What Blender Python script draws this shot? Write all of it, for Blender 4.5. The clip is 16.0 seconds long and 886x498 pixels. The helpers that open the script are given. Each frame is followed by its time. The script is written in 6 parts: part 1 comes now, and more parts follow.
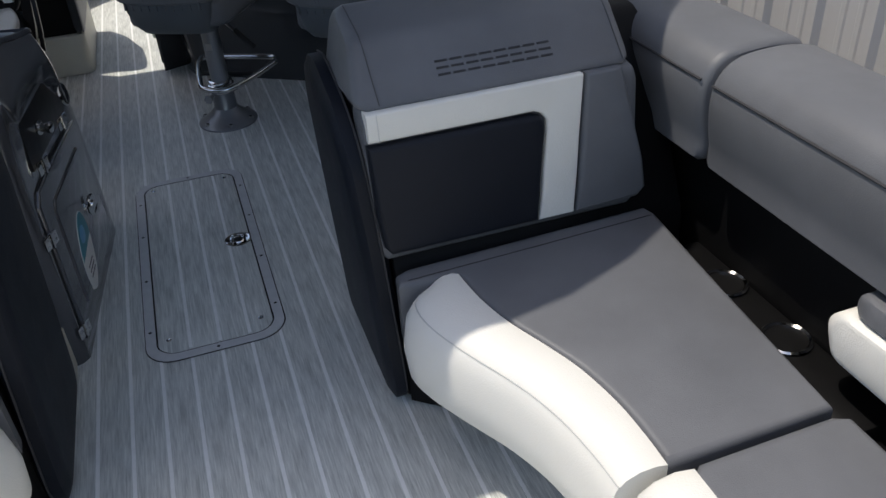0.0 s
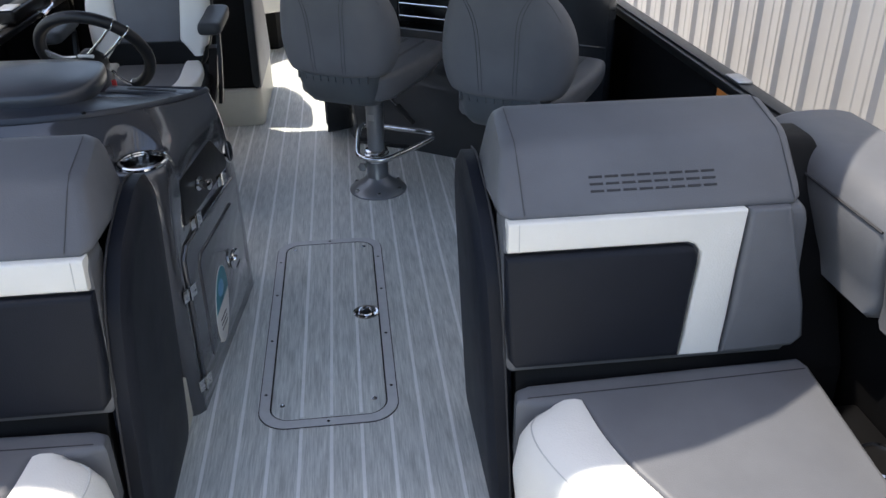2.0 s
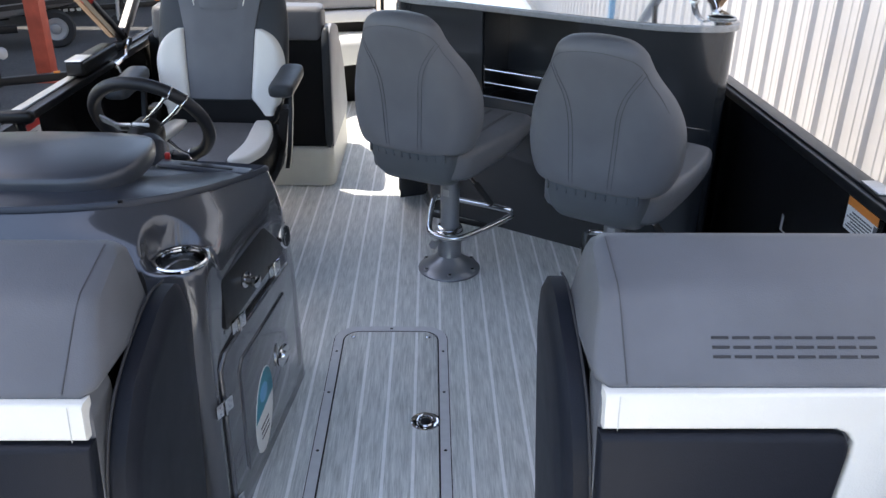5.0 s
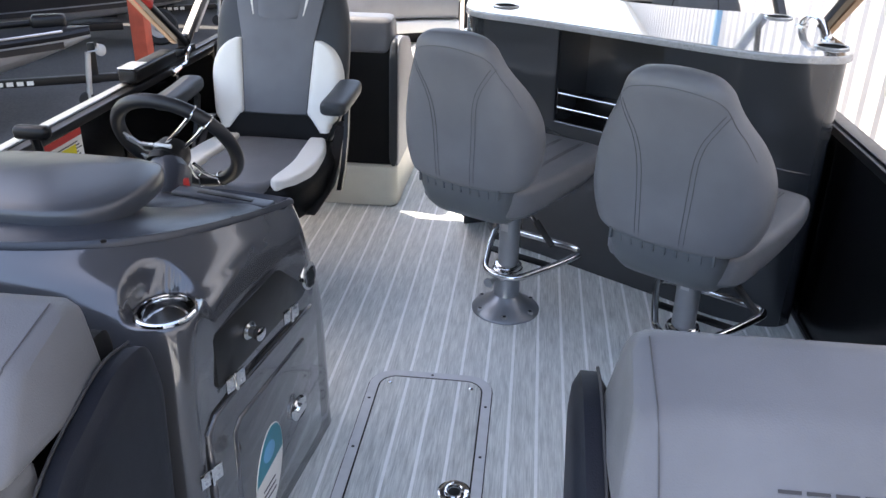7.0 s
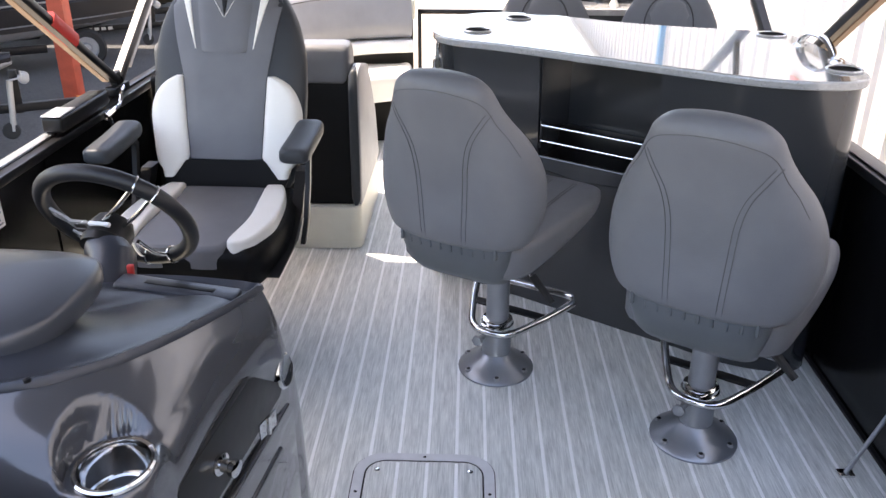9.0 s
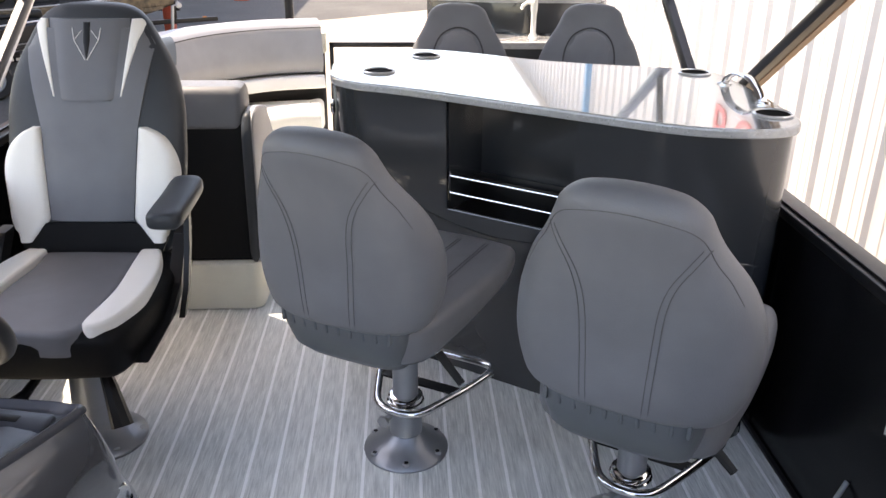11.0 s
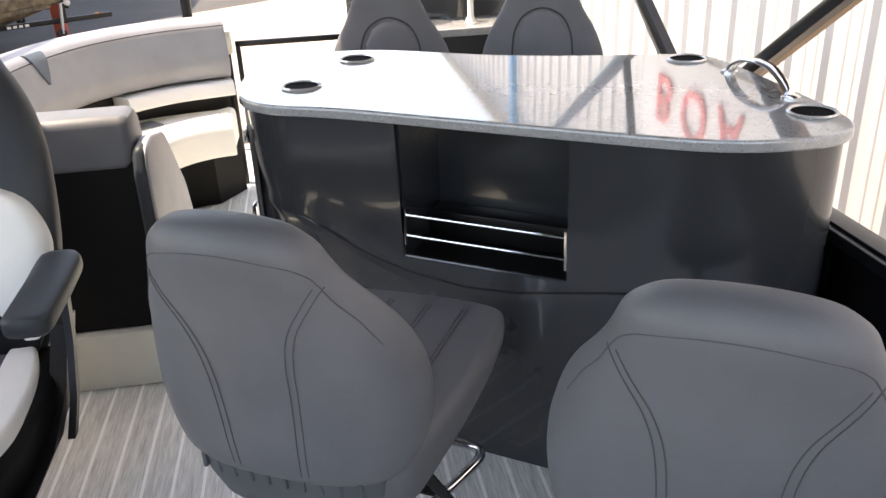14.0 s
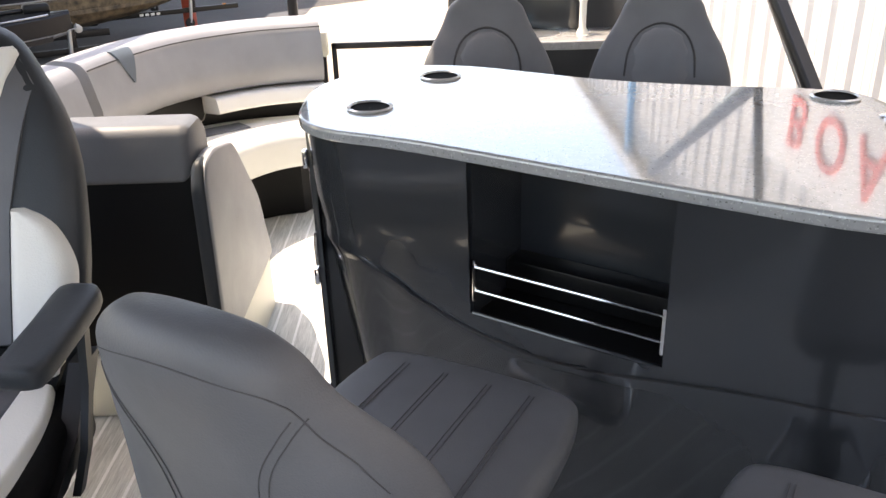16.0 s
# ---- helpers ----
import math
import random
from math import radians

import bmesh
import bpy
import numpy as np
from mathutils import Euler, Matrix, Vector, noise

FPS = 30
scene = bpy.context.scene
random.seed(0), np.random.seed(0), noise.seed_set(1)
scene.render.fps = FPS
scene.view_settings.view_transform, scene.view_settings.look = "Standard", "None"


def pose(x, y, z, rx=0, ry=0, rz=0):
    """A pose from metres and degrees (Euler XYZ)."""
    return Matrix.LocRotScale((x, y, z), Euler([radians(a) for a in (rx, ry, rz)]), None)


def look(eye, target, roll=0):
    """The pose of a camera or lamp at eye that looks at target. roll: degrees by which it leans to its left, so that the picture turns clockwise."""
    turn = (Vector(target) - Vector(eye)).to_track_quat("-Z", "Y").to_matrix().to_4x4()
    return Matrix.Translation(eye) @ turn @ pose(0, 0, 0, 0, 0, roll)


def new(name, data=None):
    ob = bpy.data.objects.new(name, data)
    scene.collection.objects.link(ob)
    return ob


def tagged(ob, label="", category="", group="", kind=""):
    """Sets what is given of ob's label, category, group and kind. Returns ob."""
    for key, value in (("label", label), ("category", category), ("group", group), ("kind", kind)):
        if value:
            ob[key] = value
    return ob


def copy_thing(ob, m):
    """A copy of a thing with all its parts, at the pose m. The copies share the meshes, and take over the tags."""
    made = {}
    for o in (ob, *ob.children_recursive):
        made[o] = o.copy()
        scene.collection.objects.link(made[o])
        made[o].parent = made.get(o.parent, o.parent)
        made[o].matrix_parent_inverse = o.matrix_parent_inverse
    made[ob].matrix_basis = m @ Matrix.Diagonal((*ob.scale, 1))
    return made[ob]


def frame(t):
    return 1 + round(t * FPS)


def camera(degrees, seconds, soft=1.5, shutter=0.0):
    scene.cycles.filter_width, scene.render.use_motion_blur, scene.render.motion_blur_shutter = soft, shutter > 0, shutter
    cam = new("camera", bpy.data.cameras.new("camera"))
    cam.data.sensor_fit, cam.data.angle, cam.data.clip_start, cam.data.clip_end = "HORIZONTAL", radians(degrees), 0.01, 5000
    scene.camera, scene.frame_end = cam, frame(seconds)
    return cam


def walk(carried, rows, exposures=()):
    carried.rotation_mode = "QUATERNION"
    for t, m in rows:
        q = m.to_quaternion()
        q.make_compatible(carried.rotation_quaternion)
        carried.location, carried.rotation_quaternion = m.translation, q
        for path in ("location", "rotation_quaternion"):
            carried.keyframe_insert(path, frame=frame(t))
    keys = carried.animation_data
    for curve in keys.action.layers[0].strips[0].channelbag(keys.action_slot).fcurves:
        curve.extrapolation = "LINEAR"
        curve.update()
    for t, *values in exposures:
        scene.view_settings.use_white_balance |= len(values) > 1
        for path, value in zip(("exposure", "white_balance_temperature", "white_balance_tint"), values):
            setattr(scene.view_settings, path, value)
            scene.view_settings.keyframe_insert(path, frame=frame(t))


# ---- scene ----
cam = camera(57.0, 16.0)
PATH = [
    (0, (0.083, -1.794, 1.322), (0.575, -0.2, 0.219), -3.9),
    (0.5, (0.084, -1.779, 1.329), (0.504, -0.14, 0.263), -3.1),
    (1, (0.093, -1.771, 1.331), (0.418, -0.085, 0.305), -2.5),
    (1.5, (0.102, -1.736, 1.35), (0.357, -0.012, 0.37), -0.9),
    (2, (0.11, -1.703, 1.356), (0.309, 0.046, 0.408), -0.7),
    (2.5, (0.131, -1.685, 1.353), (0.262, 0.07, 0.403), -0.6),
    (3, (0.143, -1.655, 1.359), (0.231, 0.119, 0.439), -1.0),
    (3.5, (0.138, -1.61, 1.368), (0.256, 0.177, 0.477), 0.1),
    (4, (0.126, -1.534, 1.378), (0.212, 0.267, 0.512), -0.1),
    (4.5, (0.112, -1.444, 1.379), (0.191, 0.366, 0.531), 0.2),
    (5, (0.124, -1.376, 1.382), (0.156, 0.428, 0.519), 0.6),
    (5.2, (0.145, -1.328, 1.378), (0.106, 0.479, 0.521), 0.6),
    (7.3, (0.234, -1.059, 1.373), (0.044, 0.741, 0.521), 1.1),
    (7.5, (0.217, -1.02, 1.378), (0.033, 0.792, 0.55), 0.8),
    (8, (0.177, -0.925, 1.379), (-0.006, 0.886, 0.55), 0.4),
    (8.5, (0.136, -0.852, 1.382), (-0.004, 0.96, 0.547), 0.6),
    (9, (0.096, -0.792, 1.385), (0.042, 1.023, 0.546), 0.2),
    (9.2, (0.092, -0.771, 1.384), (0.079, 1.045, 0.546), 0.0),
    (11.3, (0.223, -0.423, 1.385), (0.334, 1.413, 0.6), -0.1),
    (11.5, (0.232, -0.368, 1.37), (0.335, 1.467, 0.581), -1.4),
    (12, (0.228, -0.318, 1.363), (0.375, 1.507, 0.559), -1.2),
    (12.5, (0.198, -0.237, 1.366), (0.427, 1.58, 0.562), -1.8),
    (13, (0.169, -0.122, 1.358), (0.442, 1.681, 0.538), -2.9),
    (13.5, (0.148, -0.053, 1.36), (0.457, 1.739, 0.526), -2.9),
    (14, (0.168, 0.019, 1.364), (0.426, 1.813, 0.52), -2.6),
    (14.5, (0.214, 0.127, 1.365), (0.366, 1.942, 0.539), -1.7),
    (15, (0.27, 0.203, 1.351), (0.315, 2.019, 0.515), -2.5),
    (15.5, (0.288, 0.246, 1.345), (0.27, 2.054, 0.491), -2.6),
    (16, (0.272, 0.311, 1.347), (0.27, 2.127, 0.51), -1.8),
]
EXPOSURE = [(0.0, 0.34, 7100, 10), (1.0, 0.74, 7100, 10), (1.5, 1.10, 7200, 11), (2.5, 1.36, 7150, 11), (5.0, 1.86, 7100, 12), (7.5, 2.48, 7500, 15), (9.0, 2.58, 7950, 17), (11.5, 2.38, 8450, 16), (16.0, 2.28, 8550, 15)]
walk(cam, [(t, look(eye, target, roll)) for t, eye, target, roll in PATH], EXPOSURE)

# ---- light ----
SUN_DIR = Vector((-0.32, 0.15, 1.0)).normalized()
world = bpy.data.worlds.new("world")
scene.world = world
world.use_nodes = True
wn = world.node_tree.nodes
sky = wn.new("ShaderNodeTexSky")
sky.sky_type, sky.sun_disc = "NISHITA", False
sky.sun_elevation = math.asin(SUN_DIR.z)
sky.sun_rotation = math.atan2(SUN_DIR.x, SUN_DIR.y)
sky.air_density, sky.dust_density = 1.0, 1.5
wn["Background"].inputs[1].default_value = 0.15
world.node_tree.links.new(sky.outputs[0], wn["Background"].inputs[0])
sun_data = bpy.data.lights.new("sun", "SUN")
sun_data.energy, sun_data.angle, sun_data.color = 2.35, radians(0.5), (1.0, 0.97, 0.925)
sun = new("sun", sun_data)
sun.matrix_world = look(SUN_DIR * 20, (0, 0, 0))

# ---- material helpers ----


def nodes_of(name):
    m = bpy.data.materials.new(name)
    m.use_nodes = True
    nt = m.node_tree
    return m, nt, nt.nodes["Principled BSDF"]


def node(nt, kind, **kw):
    n = nt.nodes.new(kind)
    for k, v in kw.items():
        n.inputs[k].default_value = v
    return n


def noise_tex(nt, vec, scale, detail=3.0, rough=0.55):
    n = node(nt, "ShaderNodeTexNoise", Scale=scale, Detail=detail, Roughness=rough)
    nt.links.new(vec, n.inputs["Vector"])
    return n.outputs["Fac"]


def ramp(nt, fac, c0, c1, p0=0.3, p1=0.7):
    r = nt.nodes.new("ShaderNodeValToRGB")
    r.color_ramp.elements[0].position, r.color_ramp.elements[0].color = p0, (*c0, 1)
    r.color_ramp.elements[1].position, r.color_ramp.elements[1].color = p1, (*c1, 1)
    nt.links.new(fac, r.inputs["Fac"])
    return r.outputs["Color"]


def coords(nt, stretch=(1, 1, 1)):
    tc = nt.nodes.new("ShaderNodeTexCoord")
    mp = nt.nodes.new("ShaderNodeMapping")
    mp.inputs["Scale"].default_value = stretch
    nt.links.new(tc.outputs["Object"], mp.inputs["Vector"])
    return mp.outputs["Vector"]


def bump(nt, b, height, strength, distance=0.002):
    n = node(nt, "ShaderNodeBump", Strength=strength, Distance=distance)
    nt.links.new(height, n.inputs["Height"])
    nt.links.new(n.outputs["Normal"], b.inputs["Normal"])
    return n


def shades(c, k):
    return tuple(min(1.0, v * k) for v in c)


def vinyl(name, rgb, rough=0.45, grain=420.0, strength=0.22, spread=0.12, spec=0.45):
    """Marine upholstery vinyl: pebble grain, faint scuffs and soft creases."""
    m, nt, b = nodes_of(name)
    v = coords(nt)
    big = noise_tex(nt, v, 5.0, 4.0)
    nt.links.new(ramp(nt, big, shades(rgb, 1 - spread), shades(rgb, 1 + spread)), b.inputs["Base Color"])
    vo = node(nt, "ShaderNodeTexVoronoi", Scale=grain)
    nt.links.new(v, vo.inputs["Vector"])
    soft = noise_tex(nt, v, 22.0, 3.0)
    add = nt.nodes.new("ShaderNodeMath")
    add.operation = "MULTIPLY_ADD"
    nt.links.new(soft, add.inputs[0])
    add.inputs[1].default_value = 2.2
    nt.links.new(vo.outputs["Distance"], add.inputs[2])
    bump(nt, b, add.outputs[0], strength, 0.0012)
    r = nt.nodes.new("ShaderNodeMapRange")
    r.inputs["To Min"].default_value, r.inputs["To Max"].default_value = rough - 0.07, rough + 0.08
    nt.links.new(noise_tex(nt, v, 14.0, 5.0), r.inputs["Value"])
    nt.links.new(r.outputs["Result"], b.inputs["Roughness"])
    b.inputs["Specular IOR Level"].default_value = spec
    return m


def plain(name, rgb, rough=0.5, metal=0.0, spread=0.08, scale=9.0, bump_strength=0.0, bump_scale=200.0, coat=0.0, spec=0.5):
    m, nt, b = nodes_of(name)
    v = coords(nt)
    big = noise_tex(nt, v, scale, 5.0)
    nt.links.new(ramp(nt, big, shades(rgb, 1 - spread), shades(rgb, 1 + spread)), b.inputs["Base Color"])
    r = nt.nodes.new("ShaderNodeMapRange")
    r.inputs["To Min"].default_value, r.inputs["To Max"].default_value = max(0.0, rough - 0.05), rough + 0.06
    nt.links.new(noise_tex(nt, v, scale * 4, 5.0), r.inputs["Value"])
    nt.links.new(r.outputs["Result"], b.inputs["Roughness"])
    b.inputs["Metallic"].default_value = metal
    b.inputs["Coat Weight"].default_value = coat
    b.inputs["Coat Roughness"].default_value = 0.06
    b.inputs["Specular IOR Level"].default_value = spec
    if bump_strength:
        bump(nt, b, noise_tex(nt, v, bump_scale, 4.0), bump_strength, 0.001)
    return m


def floor_vinyl():
    """Woven deck vinyl: long grey streaks along the boat with a fine cross weave."""
    m, nt, b = nodes_of("deck_vinyl")
    v = coords(nt, (1, 1, 1))
    oi = nt.nodes.new("ShaderNodeObjectInfo")
    shift = nt.nodes.new("ShaderNodeVectorMath")
    shift.operation = "MULTIPLY_ADD"
    cmb = nt.nodes.new("ShaderNodeCombineXYZ")
    nt.links.new(oi.outputs["Random"], cmb.inputs[0])
    nt.links.new(oi.outputs["Random"], cmb.inputs[1])
    nt.links.new(cmb.outputs[0], shift.inputs[0])
    shift.inputs[1].default_value = (3.0, 9.0, 0.0)
    nt.links.new(v, shift.inputs[2])
    st = nt.nodes.new("ShaderNodeMapping")
    st.inputs["Scale"].default_value = (1.0, 0.045, 1.0)
    nt.links.new(shift.outputs[0], st.inputs["Vector"])
    streak = noise_tex(nt, st.outputs["Vector"], 260.0, 5.0, 0.7)
    st2 = nt.nodes.new("ShaderNodeMapping")
    st2.inputs["Scale"].default_value = (1.0, 0.12, 1.0)
    nt.links.new(shift.outputs[0], st2.inputs["Vector"])
    wide = noise_tex(nt, st2.outputs["Vector"], 60.0, 4.0, 0.6)
    mix = nt.nodes.new("ShaderNodeMath")
    mix.operation = "MULTIPLY_ADD"
    nt.links.new(wide, mix.inputs[0])
    mix.inputs[1].default_value = 0.40
    sc = nt.nodes.new("ShaderNodeMath")
    sc.operation = "MULTIPLY"
    nt.links.new(streak, sc.inputs[0])
    sc.inputs[1].default_value = 0.70
    nt.links.new(sc.outputs[0], mix.inputs[2])
    nt.links.new(ramp(nt, mix.outputs[0], (0.34, 0.362, 0.352), (0.90, 0.925, 0.89), 0.34, 0.76), b.inputs["Base Color"])
    weave = node(nt, "ShaderNodeTexWave", Scale=140.0, Distortion=1.5)
    weave.bands_direction = "Y"
    nt.links.new(v, weave.inputs["Vector"])
    hh = nt.nodes.new("ShaderNodeMath")
    hh.operation = "ADD"
    nt.links.new(weave.outputs["Fac"], hh.inputs[0])
    nt.links.new(streak, hh.inputs[1])
    bump(nt, b, hh.outputs[0], 0.25, 0.0008)
    b.inputs["Roughness"].default_value = 0.48
    b.inputs["Specular IOR Level"].default_value = 0.4
    return m


def solid_surface():
    """Polished grey counter with pale and dark chips."""
    m, nt, b = nodes_of("speckled_counter")
    v = coords(nt)
    chips = node(nt, "ShaderNodeTexVoronoi", Scale=420.0)
    nt.links.new(v, chips.inputs["Vector"])
    sep = nt.nodes.new("ShaderNodeSeparateColor")
    nt.links.new(chips.outputs["Color"], sep.inputs[0])
    base = ramp(nt, noise_tex(nt, v, 60.0, 5.0), (0.30, 0.302, 0.305), (0.36, 0.362, 0.365))
    pale = ramp(nt, sep.outputs[0], (0, 0, 0), (1, 1, 1), 0.94, 0.96)
    dark = ramp(nt, sep.outputs[1], (0, 0, 0), (1, 1, 1), 0.975, 0.985)
    m1 = nt.nodes.new("ShaderNodeMixRGB")
    nt.links.new(pale, m1.inputs[0])
    nt.links.new(base, m1.inputs[1])
    m1.inputs[2].default_value = (0.45, 0.45, 0.44, 1)
    m2 = nt.nodes.new("ShaderNodeMixRGB")
    nt.links.new(dark, m2.inputs[0])
    nt.links.new(m1.outputs[0], m2.inputs[1])
    m2.inputs[2].default_value = (0.17, 0.17, 0.17, 1)
    nt.links.new(m2.outputs[0], b.inputs["Base Color"])
    b.inputs["Roughness"].default_value = 0.10
    b.inputs["Specular IOR Level"].default_value = 0.7
    b.inputs["Coat Weight"].default_value = 1.0
    b.inputs["Coat IOR"].default_value = 1.6
    b.inputs["Coat Roughness"].default_value = 0.02
    return m


def ground_mat():
    """Worn asphalt near the boats, pale sunlit concrete farther on."""
    m, nt, b = nodes_of("yard_ground")
    v = coords(nt)
    fine = noise_tex(nt, v, 40.0, 6.0, 0.7)
    big = noise_tex(nt, v, 0.55, 5.0, 0.6)
    asph = ramp(nt, fine, (0.045, 0.045, 0.047), (0.115, 0.113, 0.11))
    conc = ramp(nt, noise_tex(nt, v, 6.0, 6.0, 0.65), (0.40, 0.35, 0.28), (0.56, 0.50, 0.42))
    sep = nt.nodes.new("ShaderNodeSeparateXYZ")
    nt.links.new(v, sep.inputs[0])
    # the concrete slab: a straight left edge and a slanting far edge, both a little ragged
    wob = nt.nodes.new("ShaderNodeMath")
    wob.operation = "MULTIPLY_ADD"
    nt.links.new(big, wob.inputs[0])
    wob.inputs[1].default_value = 0.7
    nt.links.new(sep.outputs[0], wob.inputs[2])
    edge = nt.nodes.new("ShaderNodeMapRange")
    edge.inputs["From Min"].default_value, edge.inputs["From Max"].default_value = -2.72, -2.66
    nt.links.new(wob.outputs[0], edge.inputs["Value"])
    a = nt.nodes.new("ShaderNodeMath")
    a.operation = "MULTIPLY_ADD"
    nt.links.new(sep.outputs[0], a.inputs[0])
    a.inputs[1].default_value = -0.78
    nt.links.new(sep.outputs[1], a.inputs[2])
    far = nt.nodes.new("ShaderNodeMapRange")
    far.inputs["From Min"].default_value, far.inputs["From Max"].default_value = 19.4, 19.2
    nt.links.new(a.outputs[0], far.inputs["Value"])
    both = nt.nodes.new("ShaderNodeMath")
    both.operation = "MULTIPLY"
    nt.links.new(edge.outputs["Result"], both.inputs[0])
    nt.links.new(far.outputs["Result"], both.inputs[1])
    mx = nt.nodes.new("ShaderNodeMixRGB")
    nt.links.new(both.outputs[0], mx.inputs[0])
    nt.links.new(asph, mx.inputs[1])
    nt.links.new(conc, mx.inputs[2])
    stain = ramp(nt, big, (0.62, 0.62, 0.62), (1, 1, 1), 0.35, 0.6)
    mul = nt.nodes.new("ShaderNodeMixRGB")
    mul.blend_type = "MULTIPLY"
    mul.inputs[0].default_value = 0.8
    nt.links.new(mx.outputs[0], mul.inputs[1])
    nt.links.new(stain, mul.inputs[2])
    nt.links.new(mul.outputs[0], b.inputs["Base Color"])
    b.inputs["Roughness"].default_value = 0.9
    bump(nt, b, fine, 0.4, 0.004)
    return m


GREY = vinyl("grey_vinyl", (0.124, 0.129, 0.141), 0.46, spec=0.4)
WARMGREY = vinyl("pale_grey_vinyl", (0.255, 0.258, 0.275), 0.46)
CHARCOAL = vinyl("charcoal_vinyl", (0.0105, 0.0130, 0.0195), 0.50, spec=0.2)
BLACKV = vinyl("black_vinyl", (0.0045, 0.0045, 0.005), 0.55, spec=0.16)
WHITE = vinyl("white_vinyl", (0.77, 0.757, 0.71), 0.45, 300.0, 0.3, 0.03)
SLATE = vinyl("slate_vinyl", (0.030, 0.035, 0.041), 0.45, spec=0.35)
GUSSET = vinyl("slate_blue_vinyl", (0.085, 0.105, 0.125), 0.45)
THREAD = plain("thread", (0.03, 0.03, 0.034), 0.7)
SEAM = plain("grey_thread", (0.070, 0.071, 0.076), 0.7)
THREADW = plain("pale_thread", (0.55, 0.55, 0.53), 0.7)
GELCOAT = plain("grey_gelcoat", (0.070, 0.074, 0.084), 0.16, 0.25, 0.06, 3.0, 0.0, 200.0, 0.9)
GELBAR = plain("bar_gelcoat", (0.034, 0.037, 0.041), 0.22, 0.1, 0.06, 3.0, 0.0, 200.0, 0.8)
DASH = plain("dash_plastic", (0.030, 0.035, 0.046), 0.32, 0.0, 0.1, 8.0, 0.2, 900.0, spec=0.5)
PADBLACK = plain("pad_plastic", (0.042, 0.048, 0.060), 0.33, 0.0, 0.1, 6.0, 0.0, 1100.0, spec=0.75)
RIMBLACK = plain("rim_leather", (0.013, 0.014, 0.017), 0.42, 0.0, 0.1, 20.0, 0.2, 900.0, spec=0.4)
BLACKP = plain("black_plastic", (0.006, 0.006, 0.0065), 0.38, 0.0, 0.15, spec=0.3)
FENCE = plain("black_fence_panel", (0.0035, 0.0035, 0.004), 0.2, 0.0, 0.2, 2.0, 0.0, 1.0, 0.0, 0.25)
WELLSHADE = plain("well_shade_black", (0.006, 0.006, 0.0065), 0.8, 0.0, 0.2, spec=0.05)
RUBBER = plain("rubber", (0.012, 0.012, 0.012), 0.75, 0.0, 0.2)
CHROME = plain("polished_steel", (0.72, 0.72, 0.72), 0.08, 1.0, 0.04, 30.0)
RIM = plain("satin_steel_rim", (0.66, 0.66, 0.65), 0.25, 0.55, 0.04, 30.0)
ALU = plain("brushed_aluminium", (0.55, 0.56, 0.58), 0.34, 1.0, 0.08, 40.0)
FRAMEALU = plain("satin_hatch_frame", (0.60, 0.61, 0.62), 0.5, 0.05, 0.06, 40.0)
PEDESTAL = plain("satin_grey_metal", (0.30, 0.315, 0.335), 0.33, 0.65, 0.06, 12.0)
BUCKET = plain("seat_plastic", (0.080, 0.092, 0.102), 0.42, 0.0, 0.06, 12.0, 0.15, 700.0)
DARKRAIL = plain("black_anodised", (0.018, 0.018, 0.020), 0.3, 0.5)
TANRAIL = plain("bronze_sleeve", (0.33, 0.22, 0.14), 0.5)
WALLPAINT = plain("white_steel", (0.54, 0.54, 0.545), 0.42, 0.0, 0.05, 1.2)
PAPER = plain("label_paper", (0.72, 0.72, 0.70), 0.5)
REDL = plain("label_red", (0.50, 0.035, 0.03), 0.5)
ORANGEL = plain("label_orange", (0.70, 0.22, 0.04), 0.5)
YELLOWL = plain("label_yellow", (0.72, 0.62, 0.03), 0.5)
TEAL = plain("label_teal", (0.02, 0.20, 0.26), 0.4)
BLUEL = plain("label_blue", (0.10, 0.33, 0.55), 0.4)
GREYL = plain("label_ink", (0.10, 0.10, 0.11), 0.6)
DECK = floor_vinyl()
STRIPE = plain("deck_stripe", (0.93, 0.945, 0.94), 0.5, 0.0, 0.05, 40.0, 0.2, 500.0)
COUNTER = solid_surface()
GROUND = ground_mat()
REDPAINT = plain("red_steel_paint", (0.42, 0.075, 0.04), 0.5, 0.0, 0.2, 6.0)
BLUEPAINT = plain("blue_steel_paint", (0.09, 0.26, 0.45), 0.5, 0.0, 0.1)
SIGNRED = plain("sign_red", (0.56, 0.13, 0.12), 0.5)
CANVAS = plain("canopy_canvas", (0.15, 0.158, 0.175), 0.9, 0.0, 0.1, 20.0, 0.3, 600.0)
HULLGREY = plain("boat_silver", (0.30, 0.305, 0.32), 0.45, 0.3, 0.06)
HULLBLACK = plain("boat_black", (0.012, 0.012, 0.014), 0.4, 0.0, 0.1, spec=0.25)
BOATDECK = plain("boat_deck_carpet", (0.022, 0.022, 0.024), 0.9, 0.0, 0.3, 60.0, spec=0.1)
CAMO = plain("camouflage_hull", (0.10, 0.072, 0.042), 0.6, 0.0, 0.75, 9.0)
CREAM = plain("cream_plastic", (0.66, 0.64, 0.55), 0.45, 0.0, 0.04)
STEELDULL = plain("galvanised_steel", (0.40, 0.41, 0.42), 0.45, 0.8, 0.12)
BUILDING = plain("far_wall", (0.30, 0.28, 0.25), 0.8, 0.0, 0.2, 0.8)

# ---- mesh helpers ----


